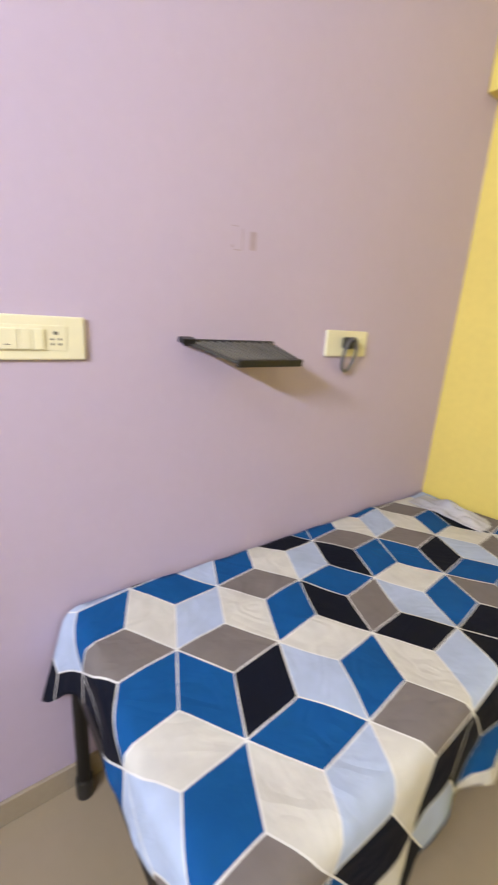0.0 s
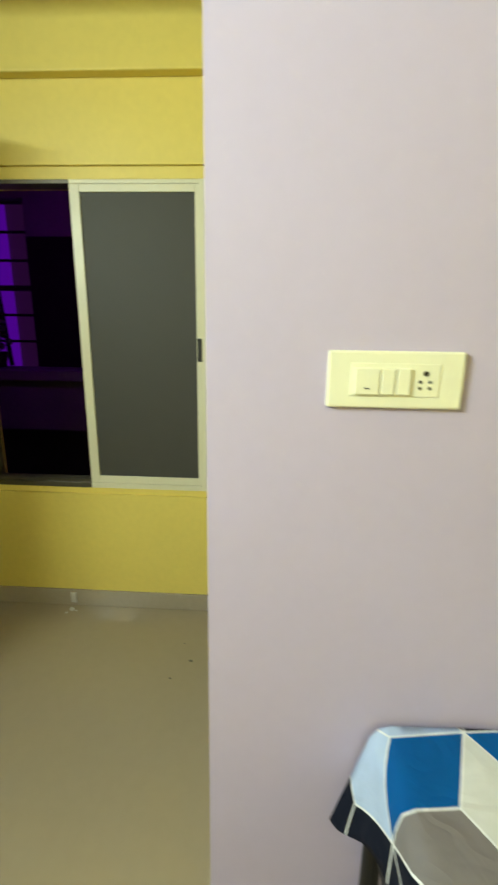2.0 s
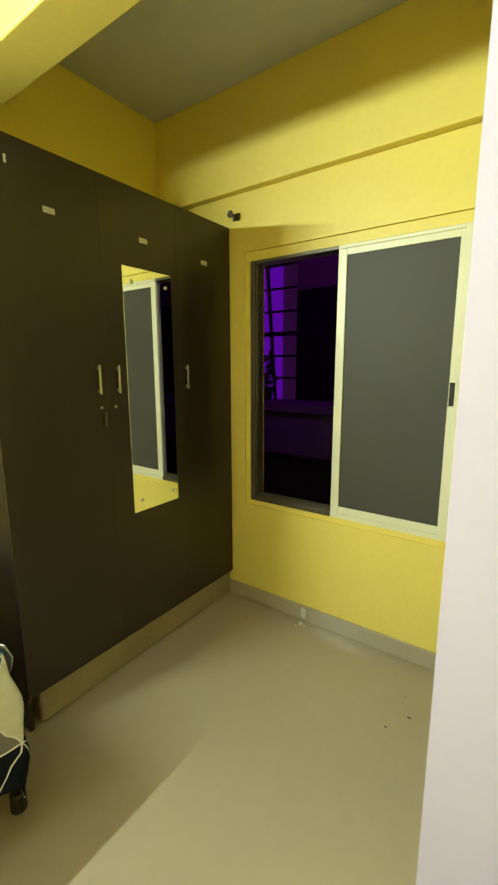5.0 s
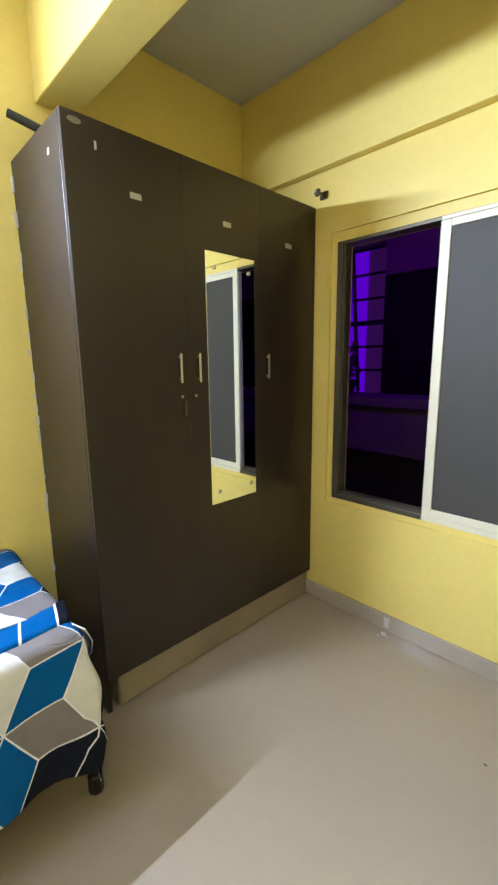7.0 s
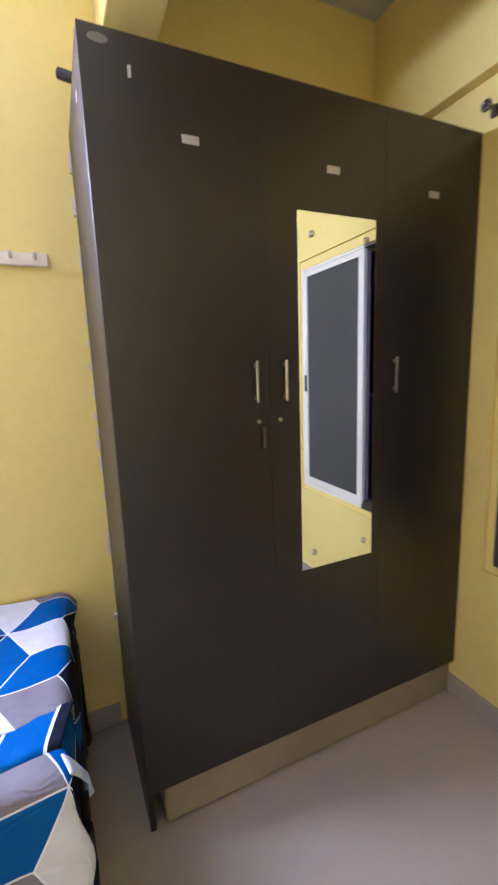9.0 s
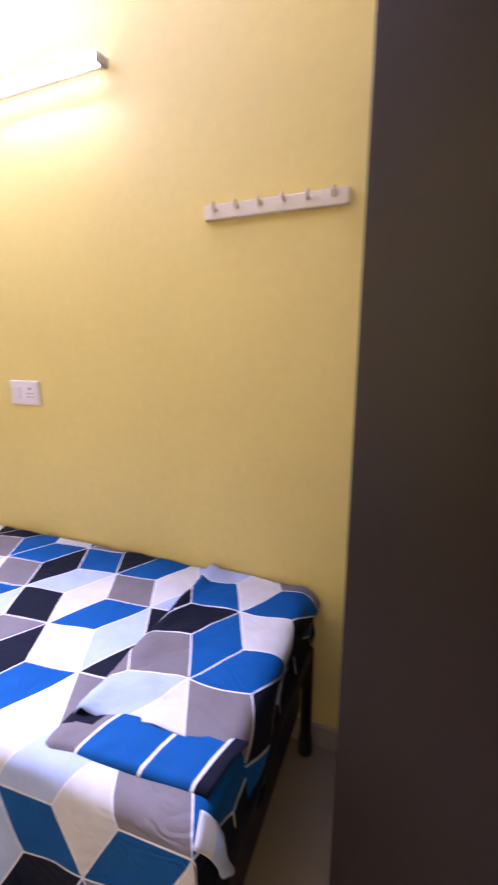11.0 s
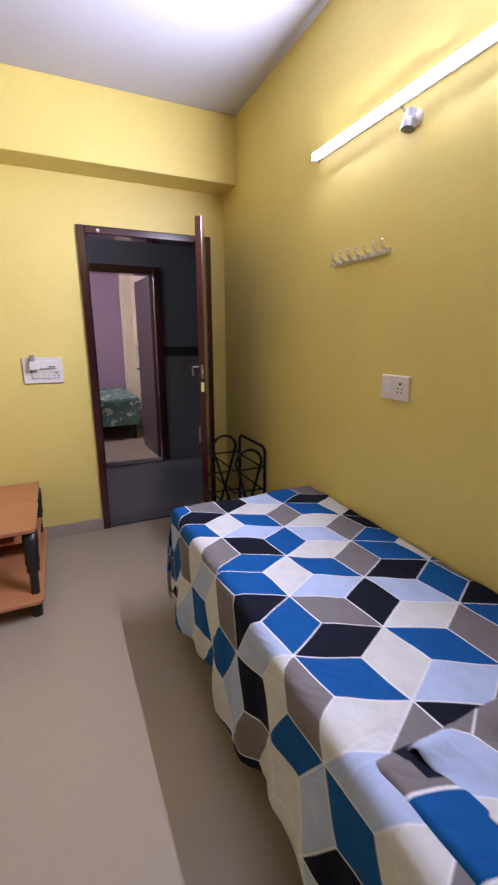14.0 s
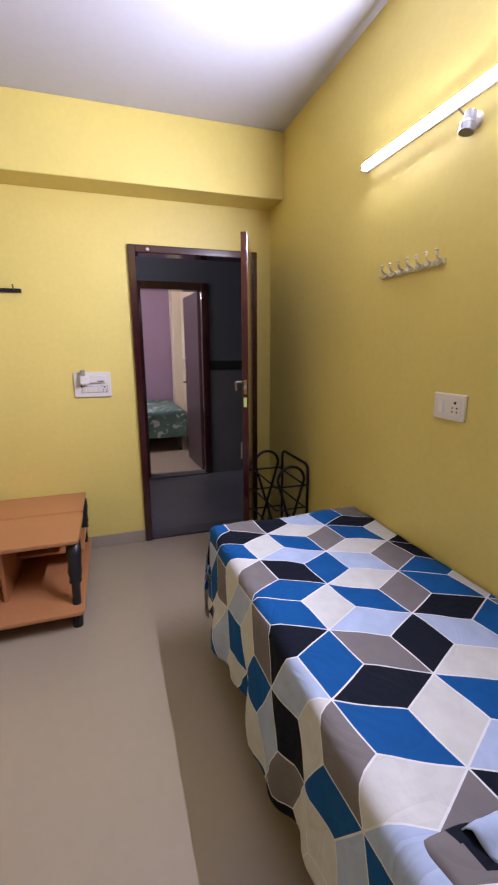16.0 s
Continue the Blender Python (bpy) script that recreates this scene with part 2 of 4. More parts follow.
box(-0.15, 0, DY1 - 0.005, 0, -0.1, CEIL, bm=bm)
box(-0.15, 0, DY0 + 0.005, DY1 - 0.005, DH - 0.005, CEIL, bm=bm)
structure("wall_west", bm, YELLOW, "yellow painted wall with the doorway", "wall")
structure("beam_west", box(0, 0.235, YB, 0, HB, CEIL, 0.006), YELLOW, "yellow painted ceiling beam over the door", "beam")
structure("beam_south", box(0.235, XP, YB, YB + 0.09, 2.175, CEIL, 0.006), YELLOW, "yellow painted ceiling beam on the end wall", "beam")
structure("wall_lilac", box(XP, XP + 0.004, YB, YP, -0.1, CEIL, 0), LILAC, "pale lilac painted partition wall", "wall")
# window niche: return wall with a door in it
RD0, RD1 = 3.62, 4.27
bm = box(XP + 0.004, RD0, YP - 0.15, YP, -0.1, CEIL)
box(RD1, XW, YP - 0.15, YP, -0.1, CEIL, bm=bm)
box(RD0, RD1, YP - 0.15, YP, 2.05, CEIL, bm=bm)
box(XP + 0.004, XP + 0.15, YB - 0.15, YP - 0.15, -0.1, CEIL, bm=bm)
structure("wall_return", bm, YELLOW, "yellow painted return wall beside the window niche", "wall")
structure("beam_niche", box(XP - 0.008, XP + 0.155, YP, 0, HB, CEIL, 0.006), YELLOW, "yellow painted beam across the window niche", "beam")
WY0, WY1, WZ0, WZ1 = -1.692, -0.622, 0.635, 1.962  # aluminium frame
OY0, OY1, OZ0, OZ1 = -1.704, -0.590, 0.606, 2.008  # rebate in the plaster round it
bm = box(XW, XW + 0.15, YP - 0.15, OY0, -0.1, CEIL)
box(XW, XW + 0.15, OY1, 0, -0.1, CEIL, bm=bm)
box(XW, XW + 0.15, OY0, OY1, -0.1, OZ0, bm=bm)
box(XW, XW + 0.15, OY0, OY1, OZ1, CEIL, bm=bm)
RB = XW + 0.016
box(RB, XW + 0.15, OY0, WY0, OZ0, OZ1, bm=bm)
box(RB, XW + 0.15, WY1, OY1, OZ0, OZ1, bm=bm)
box(RB, XW + 0.15, WY0, WY1, OZ0, WZ0, bm=bm)
box(RB, XW + 0.15, WY0, WY1, WZ1, OZ1, bm=bm)
structure("wall_window", bm, YELLOW, "yellow painted wall with a sliding window", "wall")
structure("beam_window", box(XW - 0.05, XW, YP, 0, 2.30, CEIL, 0.006), YELLOW, "yellow painted lintel beam above the window", "beam")
for nm, b in (
    ("baseboard_west", box(0, 0.012, YB, DY0, 0, 0.09, 0.003)),
    ("baseboard_north", box(0, 3.15, -0.012, 0, 0, 0.09, 0.003)),
    ("baseboard_lilac", box(XP - 0.012, XP, YB, YP, 0, 0.08, 0.003)),
    ("baseboard_window", box(XW - 0.012, XW, YP, -0.45, 0, 0.088, 0.003)),
    ("baseboard_south", box(0.012, XP - 0.012, YB, YB + 0.012, 0, 0.09, 0.003)),
    ("baseboard_return", box(XP - 0.012, RD0 - 0.05, YP, YP + 0.012, 0, 0.09, 0.003)),
):
    structure(nm, b, SKIRT, "beige tile skirting along the wall", "skirting")


# ---- the doorway, corridor and far room ----
def door_frame(parent, y0, y1, h, x0, x1, w=0.05):
    part("frame_post", box(x0, x1, y0, y0 + w, 0, h, 0.006), MAROON, parent)
    part("frame_post", box(x0, x1, y1 - w, y1, 0, h, 0.006), MAROON, parent)
    part("frame_head", box(x0, x1, y0 + w, y1 - w, h - w, h, 0.006), MAROON, parent)


d1 = tagged(new("door_1"), "open dark maroon varnished wooden door and frame", "door", kind="structure")
door_frame(d1, DY0, DY1, DH, -0.11, 0.022)
part("stopper_stud", lathe([(0.011, 0), (0.013, 0.006), (0.008, 0.012)], 12, "x", (0.022, DY0 + 0.13, DH - 0.03)), CHROME, d1)
# leaf swings into the room, seen on its edge
leaf = new("leaf")
leaf.parent = d1
leaf.matrix_basis = pose(0.02, DY1 - 0.05, 0, 0, 0, math.degrees(math.atan2(-0.29, 0.76)))
part("leaf_panel", box(0, 0.80, -0.018, 0.018, 0.012, DH - 0.07, 0.003), MAROON, leaf)
for z in (0.32, 1.05, 1.85):
    part("hinge", pipe([(0.0, -0.022, z - 0.05), (0.0, -0.022, z + 0.05)], 0.007), CHROME, leaf)
part("latch_plate", box(0.8, 0.802, -0.009, 0.009, 1.17, 1.25, 0.0005), BRASS, leaf, "worn brass latch plate on the door edge")
part("latch_bolt", box(0.802, 0.812, -0.006, 0.006, 1.20, 1.22, 0.002), CHROME, leaf)
part("door_lever", pipe([(0.75, -0.018, 1.235), (0.75, -0.052, 1.235), (0.725, -0.060, 1.228), (0.70, -0.061, 1.205), (0.69, -0.060, 1.18)], 0.006), CHROME, leaf)
part("tower_bolt", pipe([(0.77, -0.026, 0.78), (0.77, -0.026, 0.88)], 0.005), CHROME, leaf)
part("price_tag", box(0.802, 0.804, -0.009, 0.009, 1.095, 1.15), mat("yellow_green_tag", (0.5, 0.62, 0.15), 0.5), leaf, "small yellow-green tag")
structure("threshold_1", box(-0.15, 0.005, DY0 + 0.05, DY1 - 0.05, 0, 0.012, 0.003), STONE, "dark stone threshold strip in the doorway", "threshold")

CX = -1.6
structure("floor_corridor", box(CX, 0, -2.4, 1.2, -0.1, -0.002), GREYFLOOR, "grey tiled corridor floor", "floor")
I0, I1, IH = -0.90, -0.11, 2.12
bm = box(CX - 0.12, CX, -2.4, I0, -0.1, CEIL)
box(CX - 0.12, CX, I1, 1.2, -0.1, CEIL, bm=bm)
box(CX - 0.12, CX, I0, I1, IH, CEIL, bm=bm)
structure("wall_corridor", bm, GREYPAINT, "slate grey corridor wall", "wall")
structure("wall_corridor_dado", box(CX, CX + 0.004, I1, 1.2, -0.0, 1.2), GREYLOW, "grey oil painted lower corridor wall", "wall")
structure("trim_dado", box(CX, CX + 0.012, I1, 1.2, 1.2, 1.30, 0.002), BLACK, "black painted dado band in the corridor", "trim")
bm = box(CX - 0.12, 0.0, 1.2, 1.3, -0.1, CEIL)
# out of view: east piece added to block violet light from outside
box(-0.15, 0.0, 0.15, 1.2, -0.1, CEIL, bm=bm)
box(CX - 0.12, -0.15, -2.5, -2.4, -0.1, CEIL, bm=bm)
structure("wall_corridor_ends", bm, GREYPAINT, "slate grey corridor end walls", "wall")
structure("ceiling_corridor", box(CX - 0.12, -0.15, -2.5, 1.3, CEIL, CEIL + 0.1), WHITE, "white corridor ceiling", "ceiling")
d2 = tagged(new("door_2"), "dark maroon door standing open into the far bedroom", "door", kind="structure")
door_frame(d2, I0, I1, IH, CX - 0.125, CX + 0.02, 0.08)
leaf2 = new("leaf")
leaf2.parent = d2
leaf2.matrix_basis = pose(CX - 0.12, I1 - 0.08, 0, 0, 0, 183.5)
part("leaf_panel", box(0, 0.68, -0.018, 0.018, 0.012, IH - 0.07, 0.003), mat("brown_door_laminate", (0.06, 0.035, 0.035), 0.4, var=0.15), leaf2)
part("door_lever", pipe([(0.62, 0.018, 1.02), (0.62, 0.06, 1.02), (0.54, 0.065, 1.02)], 0.010), BLACK, leaf2)
part("edge_strip", box(0.6805, 0.684, -0.012, 0.012, 0.2, 1.9), GREYWHITE, leaf2)
part("pull_handle", pipe([(0.62, 0.018, 1.16), (0.62, 0.05, 1.18), (0.62, 0.05, 1.30), (0.62, 0.018, 1.32)], 0.007), CHROME, leaf2)
structure("threshold_2", box(CX - 0.12, CX + 0.04, I0 + 0.05, I1 - 0.05, 0, 0.012, 0.003), STONE, "dark stone threshold of the far room", "threshold")
FX = -4.3
structure("floor_far", box(FX, CX, -2.4, 1.2, -0.1, -0.001), FLOOR, "beige tiled floor of the far bedroom", "floor")
structure("wall_far_west", box(FX - 0.1, FX, -2.4, -0.16, -0.1, CEIL), MAUVE, "mauve painted wall of the far bedroom", "wall")
structure("wall_far_north", box(FX - 0.1, CX - 0.12, -0.02, 0.1, -0.1, CEIL), IVORY, "ivory painted wall of the far bedroom", "wall")
structure("column_far", box(FX - 0.1, FX + 0.3, -0.16, -0.02, -0.1, CEIL), IVORY, "ivory painted corner pier of the far bedroom", "wall")
structure("wall_far_south", box(FX - 0.1, CX - 0.12, -2.5, -2.4, -0.1, CEIL), IVORY, "ivory painted side wall of the far bedroom", "wall")
structure("ceiling_far", box(FX - 0.1, CX - 0.12, -2.5, 0.1, CEIL, CEIL + 0.1), WHITE, "white ceiling of the far bedroom", "ceiling")
fl = thing("tube_light", "lit tube light on the far bedroom wall", "lamp", at=(-2.6, -2.38, 2.3))
part("tube", box(-0.5, 0.5, 0, 0.03, -0.02, 0.02, 0.006), DUSK, fl)
part("housing", box(-0.52, 0.52, -0.02, 0.0, -0.03, 0.03, 0.004), GREYWHITE, fl)

# unseen tube, added to brighten the corridor
cl = thing("tube_light", "unseen tube light added on the corridor end wall", "lamp", at=(-0.85, -2.40, 2.35))
part("tube", box(-0.3, 0.3, 0.02, 0.05, -0.015, 0.015, 0.006), COOL, cl)
part("housing", box(-0.32, 0.32, 0, 0.02, -0.025, 0.025, 0.004), GREYWHITE, cl)
fb = thing("far_bed", "low bed with a green floral bedspread in the far room", "bed", at=(-3.55, -0.85, 0))
bm = bmesh.new()
bmesh.ops.create_grid(bm, x_segments=46, y_segments=46, size=1)
for v in bm.verts:
    x, y = v.co.x * 1.06, v.co.y * 0.96
    px, py = min(max(x, -0.72), 0.72), min(max(y, -0.62), 0.62)
    over = math.hypot(x - px, y - py)
    out = min(over, 0.03) + 0.01 * math.sin(9 * (x + y)) * min(over * 8, 1)
    away = Vector((x - px, y - py, 0)).normalized() * out if over else Vector()
    v.co = (px + away.x, py + away.y, 0.585 - max(0, over - 0.02) * 1.15 + 0.008 * noise.noise(Vector((x * 5, y * 5, 2))))
part("bedspread", bm, GREEN, fb, smooth=True)
part("base", box(-0.70, 0.70, -0.60, 0.60, 0.28, 0.55, 0.02), IRON, fb)
for x in (-0.66, 0.66):
    for y in (-0.56, 0.56):
        part("leg", box(x - 0.03, x + 0.03, y - 0.03, y + 0.03, 0, 0.28, 0.005), IRON, fb)

# ---- sliding window ----
w1 = tagged(new("window_1"), "sliding window, one sash open onto the dark shaft", "window", kind="structure")
FXA, FXB = XW + 0.012, XW + 0.090
SPLIT = -1.127  # edge of the closed sash
for nm, material, b in (
    ("window_frame_jamb", TRACK, box(FXA, FXB, WY1 - 0.03, WY1, WZ0, WZ1, 0.002)),
    ("window_frame_jamb", ALU, box(FXA, FXB, WY0, WY0 + 0.03, WZ0, WZ1, 0.002)),
    ("window_frame_head", TRACK, box(FXA + 0.004, FXB, SPLIT, WY1 - 0.03, WZ1 - 0.016, WZ1, 0.002)),
    ("window_frame_head", ALU, box(FXA + 0.004, FXB, WY0 + 0.03, SPLIT, WZ1 - 0.016, WZ1, 0.002)),
    ("window_frame_sill", TRACK, box(FXA, FXB, SPLIT, WY1 - 0.03, WZ0, WZ0 + 0.025, 0.002)),
    ("window_frame_sill", ALU, box(FXA, FXB, WY0 + 0.03, SPLIT, WZ0, WZ0 + 0.025, 0.002)),
):
    part(nm, b, material, w1)
for k in range(3):
    xx = FXA + 0.012 + 0.022 * k
    part("track_rail", box(xx, xx + 0.005, WY0 + 0.03, WY1 - 0.03, WZ0 + 0.025, WZ0 + 0.04), TRACK, w1)
    part("track_rail", box(xx, xx + 0.005, WY1 - 0.045, WY1 - 0.03, WZ0 + 0.04, WZ1 - 0.016), TRACK, w1)


def sash(y0, y1, x, label):
    s = tagged(new("sash"), label)
    s.parent = w1
    z0, z1, t = WZ0 + 0.026, WZ1 - 0.017, 0.011
    part("stile", box(x - t, x + t, y1 - 0.042, y1, z0, z1, 0.002), ALU, s)
    part("stile", box(x - t, x + t, y0, y0 + 0.042, z0, z1, 0.002), ALU, s)
    part("rail", box(x - t, x + t, y0 + 0.042, y1 - 0.042, z1 - 0.03, z1, 0.002), ALU, s)
    part("rail", box(x - t, x + t, y0 + 0.042, y1 - 0.042, z0, z0 + 0.035, 0.002), ALU, s)
    part("pane", box(x - 0.003, x + 0.003, y0 + 0.042, y1 - 0.042, z0 + 0.035, z1 - 0.03), TINT, s, "smoky grey pane")
    return s


s1 = sash(WY0 + 0.004, -1.127, FXA + 0.014, "cream aluminium sash with a smoky pane")
part("latch", box(FXA - 0.004, FXA + 0.003, WY0 + 0.022, WY0 + 0.042, 1.24, 1.34, 0.002), BLACK, s1, "black sash latch")
sash(WY0 + 0.012, -1.137, FXA + 0.042, "cream aluminium sash slid open behind the other")


# hooks left from a curtain rod
BRACKET = mat("dull_bracket_metal", (0.16, 0.13, 0.10), 0.35, 0.8, var=0.3, scale=40)


def rod_bracket(y, z):
    t = thing("curtain_bracket", "small dull metal curtain rod bracket on the yellow wall", "bracket", "curtain brackets", (XW, y, z))
    part("base", box(-0.012, 0, -0.022, 0.022, -0.018, 0.018, 0.004), BRACKET, t)
    part("arm", pipe([(-0.01, 0, 0.0), (-0.06, 0, 0.0)], 0.008), BRACKET, t)
    part("ring", pipe([(-0.06, 0.013 * math.cos(a), 0.013 * math.sin(a)) for a in np.linspace(0, 2 * math.pi, 13)[:-1]], 0.006, closed=True), BRACKET, t)


rod_bracket(-0.545, 2.19), rod_bracket(-1.725, 2.16)

# ---- outside the window: a dark-coloured shaft with a glowing opening ----
structure("backdrop_shaft_wall", box(6.0, 6.15, -4.0, -0.06, -1.5, 4.0), NIGHTWALL, "rendered wall of the shaft outside, coloured dark for night", "wall")
structure("backdrop_shaft_head", box(6.0, 6.15, -0.06, 2.6, 2.35, 4.0), NIGHTWALL, "rendered wall over the opening outside, coloured dark for night", "wall")
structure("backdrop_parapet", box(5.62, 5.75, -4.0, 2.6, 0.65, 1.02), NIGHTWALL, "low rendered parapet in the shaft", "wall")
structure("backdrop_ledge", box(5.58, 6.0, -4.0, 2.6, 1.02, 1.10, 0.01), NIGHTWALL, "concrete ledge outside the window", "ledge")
# curtain and room wall glow by themselves in place of being lit
structure("backdrop_glow", box(7.0, 7.02, 0.70, 3.4, 1.0, 3.2), CURTAINVIO, "curtain across the shaft, made to glow violet", "backdrop")
structure("backdrop_room_wall", box(7.04, 7.06, -0.6, 3.4, 0.4, 3.2), DIMVIO, "room wall across the shaft, given a dim violet glow", "backdrop")
# near-black panel over the shaft wall beside the grille
structure("backdrop_shutter", box(5.965, 6.0, -3.6, -0.075, 1.10, 2.08, 0.004), mat("near_black_matte", (0.006, 0.003, 0.006), 0.95, var=0.3, scale=12, spec=0.1), "near-black panel across the shaft", "shutter")
# added dark wall, covers the background in the gap below the ledge
structure("backdrop_shaft_foot", box(5.98, 6.0, -4.0, 2.6, -1.5, 1.02), NIGHTWALL, "added dark foot of the shaft wall", "wall")
structure("backdrop_shaft_side", box(4.6, 6.0, 2.6, 2.7, -1.5, 4.0), NIGHTWALL, "side wall of the shaft, coloured dark for night", "wall")
# out of view: strip added to wash ledge and parapet with violet
vs = thing("led_strip", "unseen violet led strip added above the window outside", "lamp", at=(4.63, -0.6, 2.35))
part("strip", box(0, 0.02, -0.9, 0.9, 0, 0.02), LEDSTRIP, vs)
gr = thing("window_grille", "dark iron window grille across the shaft", "grille", at=(6.02, -0.06, 1.10))
for k in range(6):
    part("bar", pipe([(0, 0, 0.20 + 0.205 * k), (0, 1.6, 0.20 + 0.205 * k)], 0.011, 6), IRON, gr)
for k in range(4):
    part("post", pipe([(0, 0.24 + 0.4 * k, 0), (0, 0.34 + 0.4 * k, 1.25)], 0.019, 6), IRON, gr)
part("rail", box(-0.02, 0.02, 0, 1.6, 0.59, 0.63), IRON, gr)
hp = thing("potted_plant", "small dark potted plant standing on the outside ledge", "plant", at=(5.86, 0.18, 1.10))
part("pot", lathe([(0.05, 0), (0.07, 0.12), (0.075, 0.12), (0.06, 0.115)], 14), BLACK, hp)
bm = bmesh.new()
for k in range(16):
    a, h, r = k * 2.4, 0.16 + 0.018 * k, 0.05 + 0.05 * ((k * 7) % 5) / 5
    pipe([(0, 0, 0.11), (r * 0.5 * math.cos(a), r * 0.5 * math.sin(a), h * 0.8), (r * math.cos(a), r * math.sin(a), h)], 0.004, 5, bm=bm)
    lathe([(0.001, -0.03), (0.022, -0.01), (0.03, 0.005), (0.001, 0.01)], 7, "x", (r * math.cos(a), r * math.sin(a), h), bm=bm)
part("foliage", bm, mat("dark_leaf", (0.03, 0.05, 0.03), 0.6), hp)

# ---- door in the return wall ----
d3 = tagged(new("door_3"), "closed dark maroon door beside the window niche", "door", kind="structure")
part("threshold", box(RD0, RD1, YP - 0.14, YP + 0.013, 0, 0.095, 0.004), SKIRT, d3, "raised beige stone threshold")
for x in (RD0, RD1 - 0.06):
    part("frame_post", box(x, x + 0.06, YP - 0.10, YP + 0.010, 0.095, 2.05, 0.005), MAROON, d3)
part("frame_head", box(RD0 + 0.06, RD1 - 0.06, YP - 0.10, YP + 0.010, 1.99, 2.05, 0.005), MAROON, d3)
part("leaf_panel", box(RD0 + 0.062, RD1 - 0.062, YP - 0.07, YP - 0.035, 0.10, 1.988, 0.003), MAROON, d3)

# ---- wardrobe ----
WX0, WX1, WD, WT, WB = 3.172, 4.445, -0.495, 2.145, 0.152
wd = thing("wardrobe", "tall dark brown laminate wardrobe with three doors and a mirror", "wardrobe", at=(0, 0, 0))
part("body", box(WX0, WX1, WD + 0.02, -0.004, WB, WT, 0.002), LAM, wd)
part("side_foot", box(WX0, WX0 + 0.018, WD + 0.022, -0.006, 0, WB - 0.001, 0.001), LAM, wd)
cut = (WX0, 3.615, 4.03, WX1)
for k in range(3):
    part("door", box(cut[k] + 0.0004, cut[k + 1] - 0.0004, WD, WD + 0.018, WB + 0.003, WT - 0.001, 0.0005), LAM, wd)
doors = [o for o in wd.children if o.name.startswith("door")]
for dr, hx in zip(doors, (3.569, 3.663, 4.079)):
    bm = box(hx - 0.005, hx + 0.005, WD - 0.018, WD - 0.012, 1.298, 1.416, 0.0025)
    for z in (1.312, 1.402):
        box(hx - 0.004, hx + 0.004, WD - 0.013, WD, z - 0.006, z + 0.006, 0.001, bm=bm)
    part("handle", bm, CHROME, dr, "slim chrome pull handle")
for dr, hx in zip(doors[:2], (3.575, 3.645)):
    part("lock", lathe([(0.006, 0), (0.006, 0.004), (0.004, 0.005)], 14, "y", (hx, WD - 0.005, 1.243)), CHROME, dr, "small round lock")
part("key", box(3.583, 3.592, WD - 0.012, WD - 0.008, 1.165, 1.225, 0.0015), BRACKET, wd, "key hanging in the lock")
for dr, cx, cz in zip(doors, (3.415, 3.838, 4.232), (1.950, 1.944, 1.927)):
    part("sticker_residue", box(cx - 0.022, cx + 0.022, WD - 0.0012, WD, cz - 0.010, cz + 0.010), SCUFFGLINT, dr, "pale strip of sticker residue")
mr = part("mirror", box(3.712, 3.992, WD - 0.005, WD, 0.745, 1.825, 0.001), MIRROR, wd, "tall frameless mirror screwed to the middle door")
for mx in (3.757, 3.955):
    for mz in (0.80, 1.765):
        part("screw", lathe([(0.009, 0), (0.009, -0.004), (0.005, -0.007)], 12, "y", (mx, WD - 0.005, mz)), CHROME, mr)
bm = lathe([(0.022, 0.0), (0.022, 0.0012)], 18, "y", (3.215, WD - 0.0013, 2.10))
for v in bm.verts:
    v.co.z = 2.118 + (v.co.z - 2.10) * 0.45
part("round_sticker", bm, mat("worn_sticker", (0.22, 0.19, 0.16), 0.6, var=0.3, scale=60), wd, "worn oval sticker")
part("scuff", box(3.275, 3.283, WD - 0.001, WD, 2.055, 2.08), SCUFFGLINT, wd)
part("side_scuff", box(WX0 - 0.001, WX0, -0.39, -0.375, 2.045, 2.065), SCUFFGLINT, wd)
rnd = random.Random(4)
for k in range(22):
    z, h = 0.40 + 0.078 * k + rnd.uniform(-0.03, 0.03), rnd.uniform(0.008, 0.06)
    part("filler_bit", box(WX0 - rnd.uniform(0.003, 0.011), WX0, -rnd.uniform(0.008, 0.02), -0.003, z, z + h, 0.001), mat("white_filler", (0.66, 0.62, 0.52), 0.7) if k == 0 else bpy.data.materials["white_filler"], wd)
structure("plinth", box(WX0 + 0.05, XW, WD + 0.020, 0, 0, WB - 0.002, 0.014, 3), PLINTH, "dusty beige cement plinth under the wardrobe", "plinth")
rod = thing("rod", "short dark rod resting on top of the wardrobe", "rod", at=(3.2, -0.10, WT))
part("shaft", pipe([(-0.045, 0.02, 0.13), (0.26, -0.10, 0.016)], 0.015, 10), BLACK, rod)

# ---- beds ----
TONE = {"B": 0.1, "K": 0.3, "G": 0.5, "W": 0.7, "P": 0.9}


def lozenges(text):
    """'A2,1G B0,0K' to a table of the tone of each lozenge."""
    table = {}
    for word in text.split():
        i, j = word[1:-1].split(",")
        table[word[0], int(i), int(j)] = word[-1]
    return table


